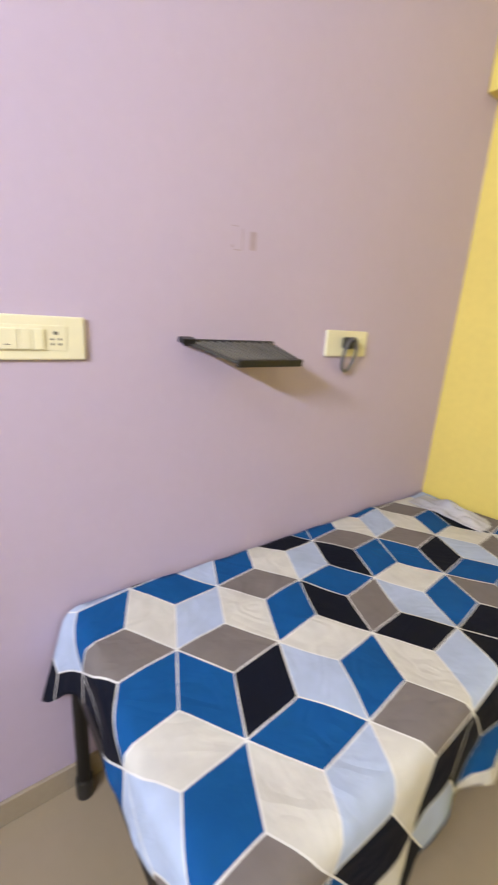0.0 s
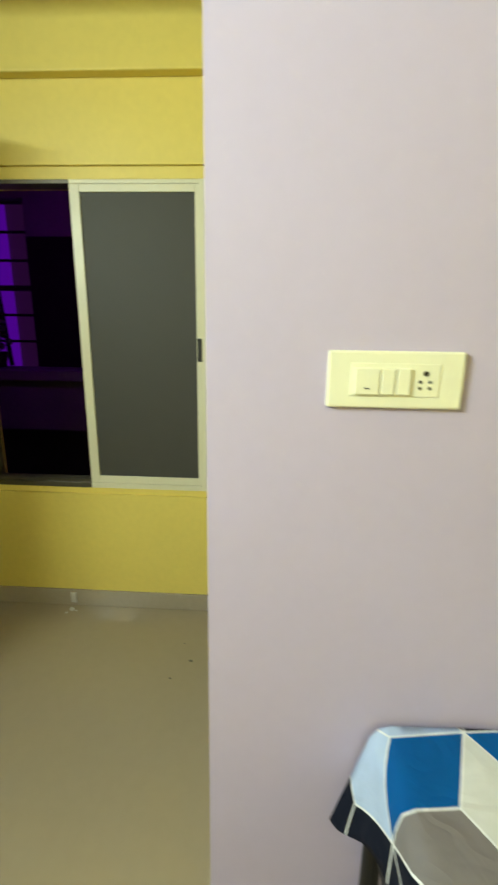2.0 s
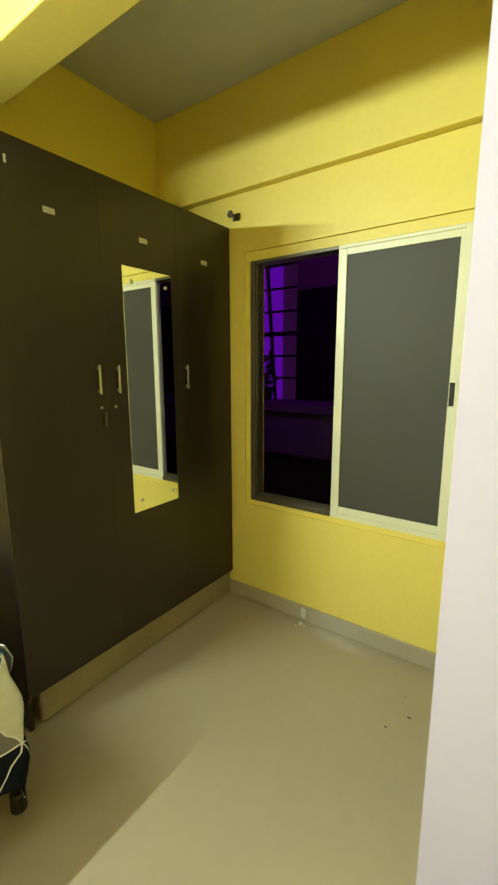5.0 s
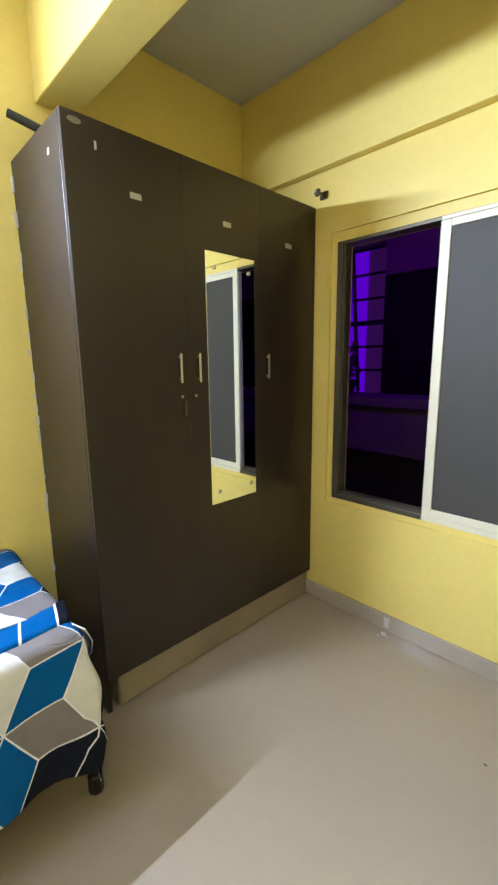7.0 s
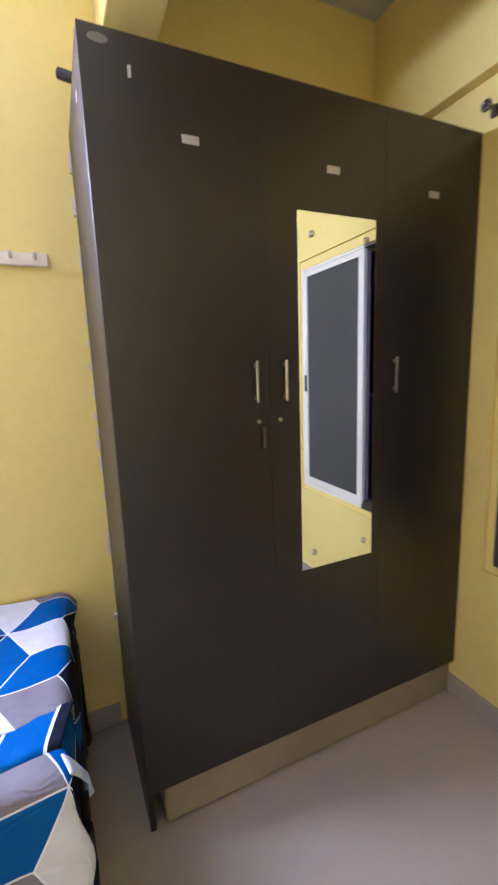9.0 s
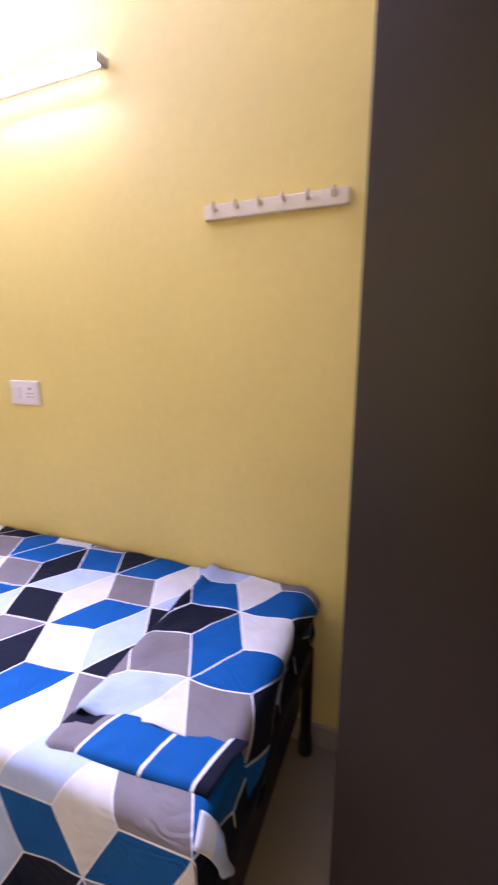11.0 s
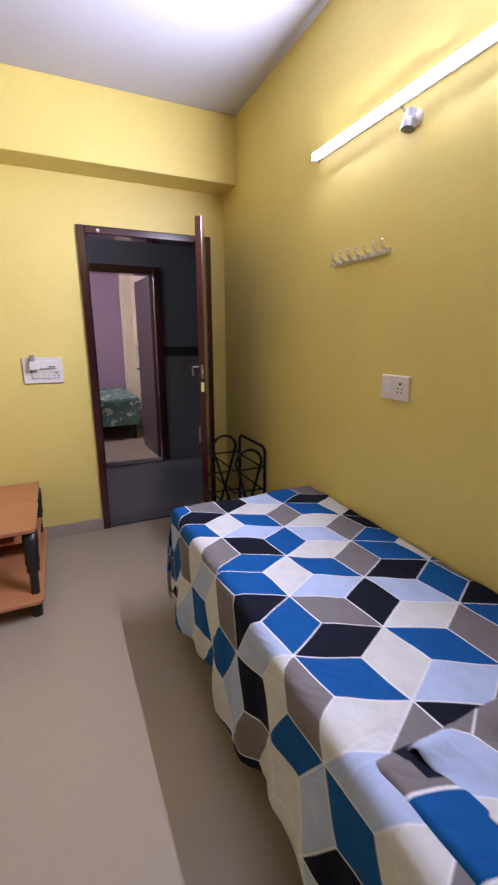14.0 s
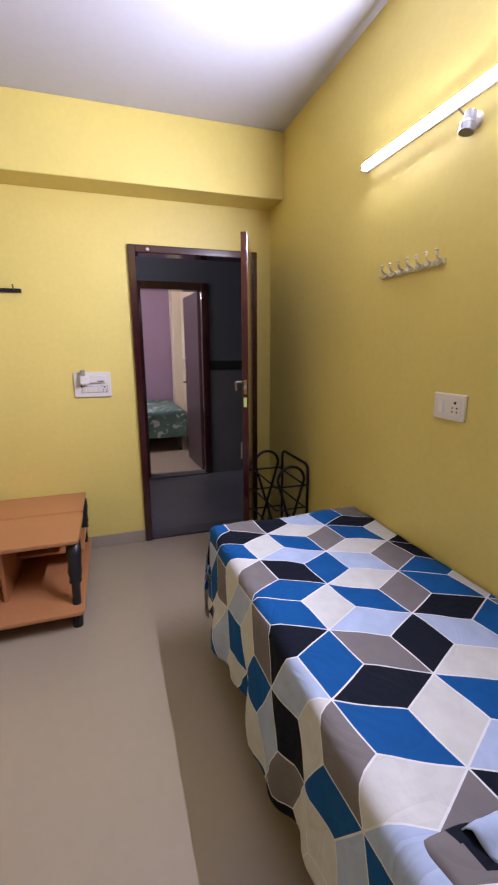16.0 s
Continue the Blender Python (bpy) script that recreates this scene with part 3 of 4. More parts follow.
def printed(lattice, conv, table, u0, u1, v0, v1, fine=6):
    """A flat printed cloth (u, v) cut from a lozenge lattice; conv turns a lattice place into (u, v)."""
    p0, a, b = (Vector(q) for q in lattice)
    e1, e2 = (a + b) / 3, (2 * a - b) / 3
    bm = bmesh.new()
    tone = bm.faces.layers.float.new("tone")
    lay, border = bm.loops.layers.uv.new("cloth"), bm.loops.layers.uv.new("border")
    det = a.x * b.y - a.y * b.x
    verts, reach = {}, 16 * fine

    def place(m, n):
        return p0 + e1 * (m / fine) + e2 * (n / fine)

    def vert(m, n):
        if (m, n) not in verts:
            verts[m, n] = bm.verts.new((*conv(place(m, n)), 0))
        return verts[m, n]

    def lozenge(p):
        q = p - p0
        s, t = (q.x * b.y - q.y * b.x) / det, (a.x * q.y - a.y * q.x) / det
        i, j = math.floor(s), math.floor(t)
        fs, ft = s - i, t - j
        if fs + ft < 1:
            return min((1 - fs - ft, ("C", i, j + 1)), (fs, ("B", i, j)), (ft, ("A", i, j)))[1]
        return min((fs + ft - 1, ("C", i, j + 1)), (1 - ft, ("A", i, j + 1)), (1 - fs, ("B", i + 1, j)))[1]

    def rim(p, key):
        way = {"A": a, "B": b, "C": a - b}[key[0]]
        c = p0 + a * key[1] + b * key[2] + way / 2
        tri = {"A": (2 * b - a) / 3, "B": (2 * a - b) / 3, "C": (a + b) / 3}[key[0]]
        q, w, sh = p - c, way / 2, tri / 2
        dd = w.x * sh.y - w.y * sh.x
        m, n = (q.x * sh.y - q.y * sh.x) / dd, (w.x * q.y - w.y * q.x) / dd
        return m, n

    for m in range(-reach, reach):
        for n in range(-reach, reach):
            u, v = conv(place(m, n))
            if not (u0 - 0.06 < u < u1 + 0.06 and v0 - 0.06 < v < v1 + 0.06):
                continue
            for tri in (((m, n), (m + 1, n), (m, n + 1)), ((m + 1, n), (m + 1, n - 1), (m, n))):
                key = lozenge(sum((place(*q) for q in tri), Vector((0, 0))) / 3)
                f = bm.faces.new([vert(*q) for q in tri])
                pick = random.Random(str(key)).choices("BKGWP", (30, 16, 16, 22, 16))[0]
                f[tone] = TONE[table.get(key, pick)]
                for lp, q in zip(f.loops, tri):
                    lp[border].uv = rim(place(*q), key)
    for at, out in (((u0, 0, 0), (-1, 0, 0)), ((u1, 0, 0), (1, 0, 0)), ((0, v0, 0), (0, -1, 0)), ((0, v1, 0), (0, 1, 0))):
        bmesh.ops.bisect_plane(bm, geom=bm.verts[:] + bm.edges[:] + bm.faces[:], plane_co=at, plane_no=out, clear_outer=True)
    for f in bm.faces:
        f.smooth = True
        for lp in f.loops:
            lp[lay].uv = lp.vert.co.xy
    return bm


def drape(bm, length, width, top, seed, floor_gap):
    """Lays a flat cloth over a bed: length along x, width along -y from the wall at y = 0; what reaches past the edges hangs."""
    rnd = random.Random(seed)
    ph = [rnd.uniform(0, 6.28) for _ in range(8)]
    rad = 0.026

    def over(d):
        """Outward and downward run of cloth d past the start of an edge's curve."""
        arc = rad * math.pi / 2
        if d < arc:
            return rad * math.sin(d / rad), rad * (1 - math.cos(d / rad))
        return rad, rad + d - arc

    for vert in bm.verts:
        u, v = vert.co.x, vert.co.y
        eu = -u if u < 0 else (u - length if u > length else None)
        hem = 1 + 0.10 * math.sin(u * 5.1 + ph[0]) + 0.06 * math.sin(u * 11.3 + ph[1])
        hem_e = 1 + 0.14 * math.sin(v * 6.0 + ph[2]) + 0.06 * math.sin(v * 15 + ph[3])
        x, y = min(max(u, 0), length), -min(v, width)
        ou = dz_u = ov = dz_v = 0.0
        if eu is not None:
            ou, dz_u = over(eu * hem_e * (1 + 0.2 * math.exp(-((v / 0.095) ** 2))))
        if v > width:
            ov, dz_v = over((v - width) * hem)
        drop = max(dz_u, dz_v) + 0.12 * min(dz_u, dz_v)
        flare = 1 if drop > rad else drop / rad
        crease = 0.012 * noise.noise(Vector((u * 7 + v * 3 + seed, v * 2.5, 1))) + 0.006 * noise.noise(Vector((u * 17 - v * 9, v * 8 + seed, 5)))
        wave = 0.010 * math.sin(u * 13 + ph[4]) + 0.006 * math.sin(u * 31 + ph[5]) * min(drop / 0.2, 1.5) + 0.010 * math.sin(u * 5 + ph[6]) + crease
        wave_e = 0.016 * math.sin(v * 15 + ph[6]) + 0.010 * math.sin(v * 33 + ph[7]) + (0.055 if u < 0 else 0.02) * math.exp(-((v / 0.11) ** 2))
        deep = min(drop / 0.3, 1.2)
        if dz_v:
            y -= ov + flare * deep * (0.028 + wave)
        if dz_u:
            x += (-1 if u < 0 else 1) * (ou + flare * deep * (0.02 + wave_e))
        z = top - drop
        if drop < 0.01:
            z += 0.011 * noise.noise(Vector((u * 3.1 + seed, v * 3.7, 0))) + 0.006 * noise.noise(Vector((u * 9 + seed, v * 8, 4)))
        vert.co = (x, y, max(z, floor_gap + 0.01 * noise.noise(Vector((u * 6, v * 6, 9)))))
    bmesh.ops.recalc_face_normals(bm, faces=bm.faces[:])
    return bm


def sheet_object(bm, material, parent, name, label):
    ob = part(name, bm, material, parent, label, smooth=True)
    so = ob.modifiers.new("thickness", "SOLIDIFY")
    so.thickness, so.offset = 0.003, 0
    return ob


def bed(label, length, width, top, m):
    """Iron bed on its own axes: length along x, wall side at y = 0."""
    b = thing("single_bed", label, "bed", "single beds")
    t0 = top - 0.02
    part("mattress", box(0.015, length - 0.015, -width + 0.015, -0.015, t0 - 0.10, t0, 0.03, 3), mat("dark_mattress_cover", (0.03, 0.03, 0.04), 0.8), b)
    part("bed_board", box(0.005, length - 0.005, -width + 0.005, -0.005, t0 - 0.125, t0 - 0.102, 0.003), mat("brown_plywood", (0.09, 0.05, 0.03), 0.6), b)
    for y in (-width + 0.02, -0.03):
        part("side_rail", box(-0.005, length - 0.005, y - 0.018, y + 0.018, t0 - 0.17, t0 - 0.127, 0.004), IRON, b)
    for x in (-0.016, length + 0.036):
        part("end_rail", box(x - 0.012, x + 0.016, -width + 0.045, -0.055, t0 - 0.185, t0 - 0.127, 0.004), IRON, b)
        for y in (-width + 0.02, -0.03):
            leg = part("leg", lathe([(0.019, 0.05), (0.019, t0 - 0.17)], 14, "z", (x, y, 0)), IRON, b)
            part("leg_cap", lathe([(0.024, 0), (0.025, 0.006), (0.024, 0.06), (0.020, 0.065)], 14, "z", (x, y, 0)), BLACK, leg)
    b.matrix_basis = m
    return b


B2X, B2L, B2W, BT = 1.27, 1.70, 0.735, 0.605
bed2 = bed("iron single bed under the tube light with mattress", B2L, B2W, BT, pose(B2X, -0.012, 0))
# dark panel filling the space below the sheet at the foot
part("foot_board", box(B2L + 0.004, B2L + 0.022, -B2W + 0.05, -0.06, 0.20, 0.46, 0.003), IRON, bed2, "dark panel under the foot")
sh2 = thing("bedsheet", "cotton bedsheet with blue, navy and cream lozenges hanging over bed", "bedsheet", "bedsheets", (B2X, -0.012, 0))
LAT2 = ((2.331, -0.443), (-0.222, 0.115), (-0.235, -0.170))
TAB2 = lozenges("""
A2,2K B2,2G C1,3K B3,1P C2,2W A3,1B C3,1K B4,0G B3,0B A3,0W A2,1G B2,1B C3,0K B3,-1K C2,1W A1,2W B1,2B A2,0G C1,2P B2,0P
C2,0B A2,-1W A1,1B B1,1K C1,1W A0,2G B2,-1B A1,0G C0,2B B1,0B C1,0K A0,1W B0,1B A1,-1B C0,1P B1,-1P A0,0K C-1,2K B0,0G C0,0W
A-1,1B C-1,1K B0,-1B A-1,0W B-1,0B C-2,1W A-2,0G B-2,0P A0,-1G C0,-1W B1,-2B C1,-1K A0,-2P C-1,0P B0,-2P A-1,-1K C-1,-1B
B-1,-1K B-1,-2W C-2,0G A-2,-1B B-2,-1G B-1,1P A-2,1G C-2,2W A-2,2K C-2,3P A-2,3W B-2,1B B-2,2G B-1,2B B-1,3W A-1,2G C-1,3W
A-1,3B C-1,4P B0,2P B0,3W C0,3W A0,3G C0,4B B1,3P A1,3B B2,3K C-3,2P A-3,1B C-3,1W A-3,2W B-3,1K C-3,3W B-3,0B A-3,0K
""")
TAB2["A", -3, 0] = "G"
# all lozenges past the foot are navy, which also carries the shade there
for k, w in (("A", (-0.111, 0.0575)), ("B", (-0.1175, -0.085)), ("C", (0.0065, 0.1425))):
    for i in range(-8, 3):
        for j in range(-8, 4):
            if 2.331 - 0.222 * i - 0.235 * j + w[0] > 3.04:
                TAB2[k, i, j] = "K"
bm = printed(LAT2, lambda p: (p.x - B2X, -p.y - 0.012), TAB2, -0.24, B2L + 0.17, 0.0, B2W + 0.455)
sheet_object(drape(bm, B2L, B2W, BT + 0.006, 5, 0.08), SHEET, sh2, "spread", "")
# the foot of the sheet is rucked up: a top layer lies over it, pulled towards the head by the hidden fold
RUCK, TUCK = 2.632, 0.188
TAB2F = lozenges("""
A-1,-2B B-1,-2K A-2,-1G C-2,-1B C-1,-2W B-1,-3B A-2,-2W B-2,-2B C-3,-1K B-2,-1P C-3,0W A-3,-1G B0,-3P C0,-3B A-1,-3G C0,-2G
C-2,-2K A-2,-3K A-3,-2K C-4,-1K C-3,-2K B-3,-1K B-2,-3G B-3,-2B B-1,-1G C-1,-3K C-2,-3G B-1,-4K C-1,-4K A-3,0W A-4,-1K
""")


def rucked(bm, length, top):
    """Top layer of sheet: rolled edge where it starts, wavy edge along the bed's side, short hang over the foot."""
    for vert in bm.verts:
        u, v = vert.co.x, vert.co.y
        s = u + B2X - RUCK
        lift = 0.008 + 0.020 * math.exp(-((s - 0.018) / 0.020) ** 2) * (0.6 + 0.5 * math.sin(v * 9 + 1))
        lift += 0.007 * noise.noise(Vector((u * 9, v * 7, 2))) + 0.006 * math.exp(-s / 0.15) * math.sin(v * 34 + s * 26) + 0.004 * noise.noise(Vector((u * 23, v * 19, 7)))
        if s < 0.012:
            lift *= max(s, 0) / 0.012
        lift += 0.006 * math.exp(-((v - 0.615) / 0.03) ** 2)
        past, x, drop = u - length, u, 0.0
        if past > 0:
            r, arc = 0.036, 0.036 * math.pi / 2
            x = length + (r * math.sin(past / r) if past < arc else r + 0.012 * math.sin(v * 16) * min((past - arc) / 0.08, 1))
            drop = r * (1 - math.cos(past / r)) if past < arc else r + past - arc
            x += 0.05 * math.exp(-((v / 0.09) ** 2)) * min(drop / 0.1, 1)
        vert.co = (x + 0.006 * math.sin(v * 11) * max(0, 1 - s / 0.05), -v - 0.007 * math.sin(u * 24), top + max(lift, 0.001) - drop)
    bmesh.ops.recalc_face_normals(bm, faces=bm.faces[:])
    return bm


bm = printed(LAT2, lambda p: (p.x - TUCK - B2X, -p.y - 0.024), TAB2F, RUCK - B2X, B2L + 0.17, 0.0, 0.66, 9)
for at, out in (((RUCK - B2X, 0.640, 0), (0.14, 1, 0)), ((B2L + 0.125, 0.30, 0), (1, -0.18, 0))):
    bmesh.ops.bisect_plane(bm, geom=bm.verts[:] + bm.edges[:] + bm.faces[:], plane_co=at, plane_no=out, clear_outer=True)
sheet_object(rucked(bm, B2L, BT + 0.006), SHEET, sh2, "rucked_layer", "top layer of the sheet rucked up at the foot")


def pleat(length, width, top):
    """Strip of the folded sheet lying along the bed's edge, its lower side rolled over the edge."""
    bm = bmesh.new()
    tone = bm.faces.layers.float.new("tone")
    lay, border = bm.loops.layers.uv.new("cloth"), bm.loops.layers.uv.new("border")
    nt, lean = 22, 0.30
    lines = (0.105, 0.246, 0.352)
    cols = sorted([length * k / 56 for k in range(57)] + [a + d for a in lines for d in (-0.004, 0, 0.004)])
    ns = len(cols) - 1

    def place(s, t):
        x = RUCK - 0.004 + s - lean * t * min(s / 0.1, 1)
        y = -0.634 + 0.135 * s - t * (1 + 0.45 * s)
        z = top + 0.008 + 0.006 * math.sin(math.pi * min(t / width, 1)) + 0.003 * noise.noise(Vector((s * 16, t * 22, 3)))
        edge = t - (width - 0.022)
        if edge > 0:
            a = edge / 0.022 * 1.9
            y += edge * (1 + 0.45 * s) - 0.014 * math.sin(a)
            z -= 0.016 * (1 - math.cos(a))
        return x - B2X, y + 0.012, z - 0.010 * max(0, 1 - s / 0.03)

    grid = [[bm.verts.new(place(cols[i], width * j / nt)) for j in range(nt + 1)] for i in range(ns + 1)]
    for i in range(ns):
        for j in range(nt):
            f = bm.faces.new((grid[i][j], grid[i + 1][j], grid[i + 1][j + 1], grid[i][j + 1]))
            f.smooth = True
            s, t = (cols[i] + cols[i + 1]) / 2, width * (j + 0.5) / nt
            k = sum(s > a for a in lines)
            f[tone] = TONE["K" if k == 0 and t < 0.052 - 0.1 * s and s < 0.085 else "GBBK"[k]]
            for lp, (p, q) in zip(f.loops, ((i, j), (i + 1, j), (i + 1, j + 1), (i, j + 1))):
                s, t = cols[p], width * q / nt
                near = min(abs(s - a) for a in lines) * 0.55
                lp[lay].uv, lp[border].uv = (s, t), (1 - near / 0.068, 0)
    bmesh.ops.recalc_face_normals(bm, faces=bm.faces[:])
    return bm


sheet_object(pleat(0.385, 0.112, BT + 0.006), SHEET, sh2, "folded_edge", "edge of the sheet folded back on itself")
# puckered white tip of the sheet at the foot corner
bm = bmesh.new()
tone = bm.faces.layers.float.new("tone")
grid = []
for i in range(9):
    a = i / 8
    row = []
    for j in range(11):
        b = j / 10
        w = (a - 0.5) * 0.056 * (1 - 0.6 * b * b)
        row.append(bm.verts.new((B2L + 0.020 + 0.030 * min(b * 2, 1) + 0.014 * math.sin(a * math.pi) * b + 0.3 * w, -0.742 + 0.045 * b - w + 0.006 * math.sin(b * 6), BT + 0.012 - 0.135 * b)))
    grid.append(row)
for i in range(8):
    for j in range(10):
        f = bm.faces.new((grid[i][j], grid[i + 1][j], grid[i + 1][j + 1], grid[i][j + 1]))
        f[tone] = TONE["P" if j > 2 else "W"]
sheet_object(bm, SHEET, sh2, "sheet_tip", "puckered pale tip of the sheet")

B1Y = -2.223
bed1 = bed("iron single bed along the lilac wall with mattress", 1.57, 0.70, BT, pose(XP - 0.014, B1Y, 0, 0, 0, -90))
sh1 = thing("bedsheet", "matching lozenge print bedsheet spread over the bed by the lilac wall", "bedsheet", "bedsheets", (XP - 0.014, B1Y, 0))
sh1.rotation_euler = (0, 0, radians(-90))
LAT1 = ((2.905, -2.588), (-0.105, -0.217), (-0.257, -0.012))
TAB1 = lozenges("""
C-2,0B B-1,-1W C-1,0P B0,-1W C0,0B B1,-1K C1,0G B2,-1P C2,0B B3,-1G A-1,-1B A0,-1G A1,-1B A2,-1W A3,-1B C0,-1B B0,-2P B1,-2W
C1,-1P B2,-2K C2,-1B B3,-2B C3,-1K B4,-2P A1,-2K A2,-2G A3,-2G A4,-2W C2,-2B B3,-3W C3,-2P B4,-3W C4,-2B B5,-3K C5,-2G A3,-3B
A4,-3G A5,-3P B5,-4W C5,-3P B6,-4G A-2,0G A-1,0G A0,0W A1,0K C-2,1B B-1,0B C-1,1K B0,0P C0,1B B1,0W C1,1P A-2,1W A-1,1B A0,1G
C-2,2B B-1,1W C-1,2P B0,1W B-2,-1P C-3,0P A-3,0K B-2,0K C-3,1K A-3,1B B-2,1P C-3,2P C2,1K A1,1K A2,0K C3,0B B2,0K
""")
bm = printed(LAT1, lambda p: (B1Y - p.y, XP - 0.014 - p.x), {**TAB1, **lozenges("A-3,-1K C-3,0K B-2,-2K C-4,1B")}, -0.23, 1.565, 0.0, 0.70 + 0.32)
for vert in bm.verts:
    vert.co.x = max(vert.co.x, -0.135 - 0.095 * math.exp(-((vert.co.y / 0.10) ** 2)))
sheet_object(drape(bm, 1.57, 0.70, BT + 0.006, 11, 0.16), SHEET, sh1, "spread", "")
cr = thing("crumpled_cloth", "crumpled white and grey cloth lying on the bed by the wall", "cloth", at=(3.08, -3.69, BT + 0.008))
bm = bmesh.new()
bmesh.ops.create_grid(bm, x_segments=26, y_segments=18, size=1)
for v in bm.verts:
    q = Vector((v.co.x * 2.3, v.co.y * 2.1, 3))
    r = math.hypot(v.co.x, v.co.y)
    v.co = (v.co.x * 0.16, v.co.y * 0.07, max(0.002, (0.030 + 0.05 * noise.noise(q)) * max(0, 1.15 - r)))
bmesh.ops.recalc_face_normals(bm, faces=bm.faces[:])
cl = part("cloth", bm, mat("white_grey_cotton", (0.55, 0.56, 0.62), 0.8, var=0.3, scale=20), cr, smooth=True)
cl.modifiers.new("thickness", "SOLIDIFY").thickness = 0.003

# ---- tube light and bulb holder on the long wall ----
tl = thing("tube_light", "lit white tube light on the yellow wall", "lamp", at=(1.785, 0, 2.203))
part("housing", box(-0.538, 0.538, -0.030, 0, -0.010, 0.010, 0.002), GREYWHITE, tl)
bm = bmesh.new()
prof = [(-0.002 - 0.040 * max(0.0, math.cos(a)) ** 0.02, 0.0145 * math.sin(a)) for a in np.linspace(-math.pi / 2, math.pi / 2, 25)]
ends = [[bm.verts.new((x, y, z)) for y, z in prof] for x in (-0.54, 0.54)]
for k in range(len(prof) - 1):
    bm.faces.new((ends[0][k], ends[0][k + 1], ends[1][k + 1], ends[1][k]))
for e in ends:
    bm.faces.new(e)
bmesh.ops.recalc_face_normals(bm, faces=bm.faces[:])
part("diffuser", bm, TUBESIDE, tl, "glowing tube cover")
bm = bmesh.new()
bm.faces.new([bm.verts.new((x, -0.0423, z)) for x, z in ((-0.54, -0.0118), (0.54, -0.0118), (0.54, 0.0118), (-0.54, 0.0118))])
part("led_band", bm, TUBE, tl, "bright front of the tube")
for x in (-0.555, 0.54):
    part("end_cap", box(x, x + 0.016, -0.044, 0, -0.014, 0.014, 0.004), mat("grey_end_cap", (0.42, 0.41, 0.42), 0.5), tl)
bh = thing("bulb_holder", "grey angled bulb holder on the yellow wall", "bulb holder", at=(1.835, 0, 2.125))
part("rose", lathe([(0.026, 0), (0.026, -0.012), (0.018, -0.020)], 18, "y"), GREYWHITE, bh)
sock = part("socket", lathe([(0.018, 0), (0.020, 0.03), (0.024, 0.035), (0.024, 0.06), (0.018, 0.062)], 18, "z"), mat("grey_bakelite", (0.20, 0.19, 0.18), 0.4, var=0.2, scale=40), bh)
sock.matrix_basis = pose(0, -0.028, 0.020, 168, 0, 0)
part("wire", pipe([(-0.02, -0.004, 0.01), (-0.05, -0.006, 0.035), (-0.075, -0.008, 0.066)], 0.0022, 6), BLACK, bh)


# ---- hook rail, wooden hook board ----
PALEHOOK = mat("pale_nickel", (0.70, 0.66, 0.54), 0.32, 0.85, var=0.15, scale=40)
hk = thing("hook_rail", "pale metal wall hook rail with seven double hooks", "hook rail", at=(1.575, 0, 1.725))
part("rail", box(-0.18, 0.18, -0.008, 0, -0.012, 0.010, 0.002), PALEHOOK, hk)
for k in range(7):
    x = -0.16 + 0.32 * k / 6
    part("hook", pipe([(x, -0.006, 0.004), (x, -0.024, -0.012), (x, -0.034, -0.010), (x, -0.037, 0.0)], 0.0045, 7), PALEHOOK, hk, smooth=True)
    part("peg", pipe([(x, -0.006, 0.006), (x, -0.022, 0.012), (x, -0.028, 0.022), (x, -0.029, 0.034)], 0.0042, 7), PALEHOOK, hk, smooth=True)
    part("peg_tip", lathe([(0.004, 0), (0.0065, 0.004), (0.005, 0.009), (0.001, 0.011)], 10, "z", (x, -0.029, 0.033)), PALEHOOK, hk, smooth=True)
hb = thing("hook_board", "cream painted wooden board with hooks on the yellow wall", "hook board", at=(2.862, 0, 1.762))
part("board", box(-0.208, 0.208, -0.018, 0, -0.020, 0.020, 0.004), mat("cream_painted_wood", (0.80, 0.72, 0.52), 0.5, var=0.12, scale=20), hb)
for k in range(6):
    x = -0.17 + 0.068 * k
    part("peg", pipe([(x, -0.016, 0.004), (x, -0.030, 0.006), (x, -0.035, 0.012), (x, -0.036, 0.020)], 0.006, 7), mat("cream_peg", (0.76, 0.68, 0.50), 0.45) if k == 0 else hb.children[1].data.materials[0], hb)


# ---- switch plates ----
def plate(name, label, m, w, h, material, t=0.011):
    """A wall plate on its own axes: x to the right, z up, faces -y."""
    p = thing(name, label, "switch board")
    part("plate", box(-w / 2, w / 2, -t, 0, -h / 2, h / 2, 0.004, 3), material, p)
    p.matrix_basis = m
    return p


def rocker(p, x, z, w, h, material, y=-0.011):
    part("rocker", box(x - w / 2, x + w / 2, y - 0.005, y + 0.001, z - h / 2, z + h / 2, 0.002), material, p)


def holes(p, x, z, y=-0.0115, s=1.0):
    part("earth_hole", lathe([(0.0042 * s, 0), (0.0042 * s, -0.001)], 12, "y", (x, y, z + 0.011 * s)), BLACK, p)
    for dx in (-0.0075, 0.0075):
        for dz in (-0.002, -0.012):
            part("pin_hole", lathe([(0.0026 * s, 0), (0.0026 * s, -0.001)], 10, "y", (x + dx * s, y, z + dz * s)), BLACK, p)


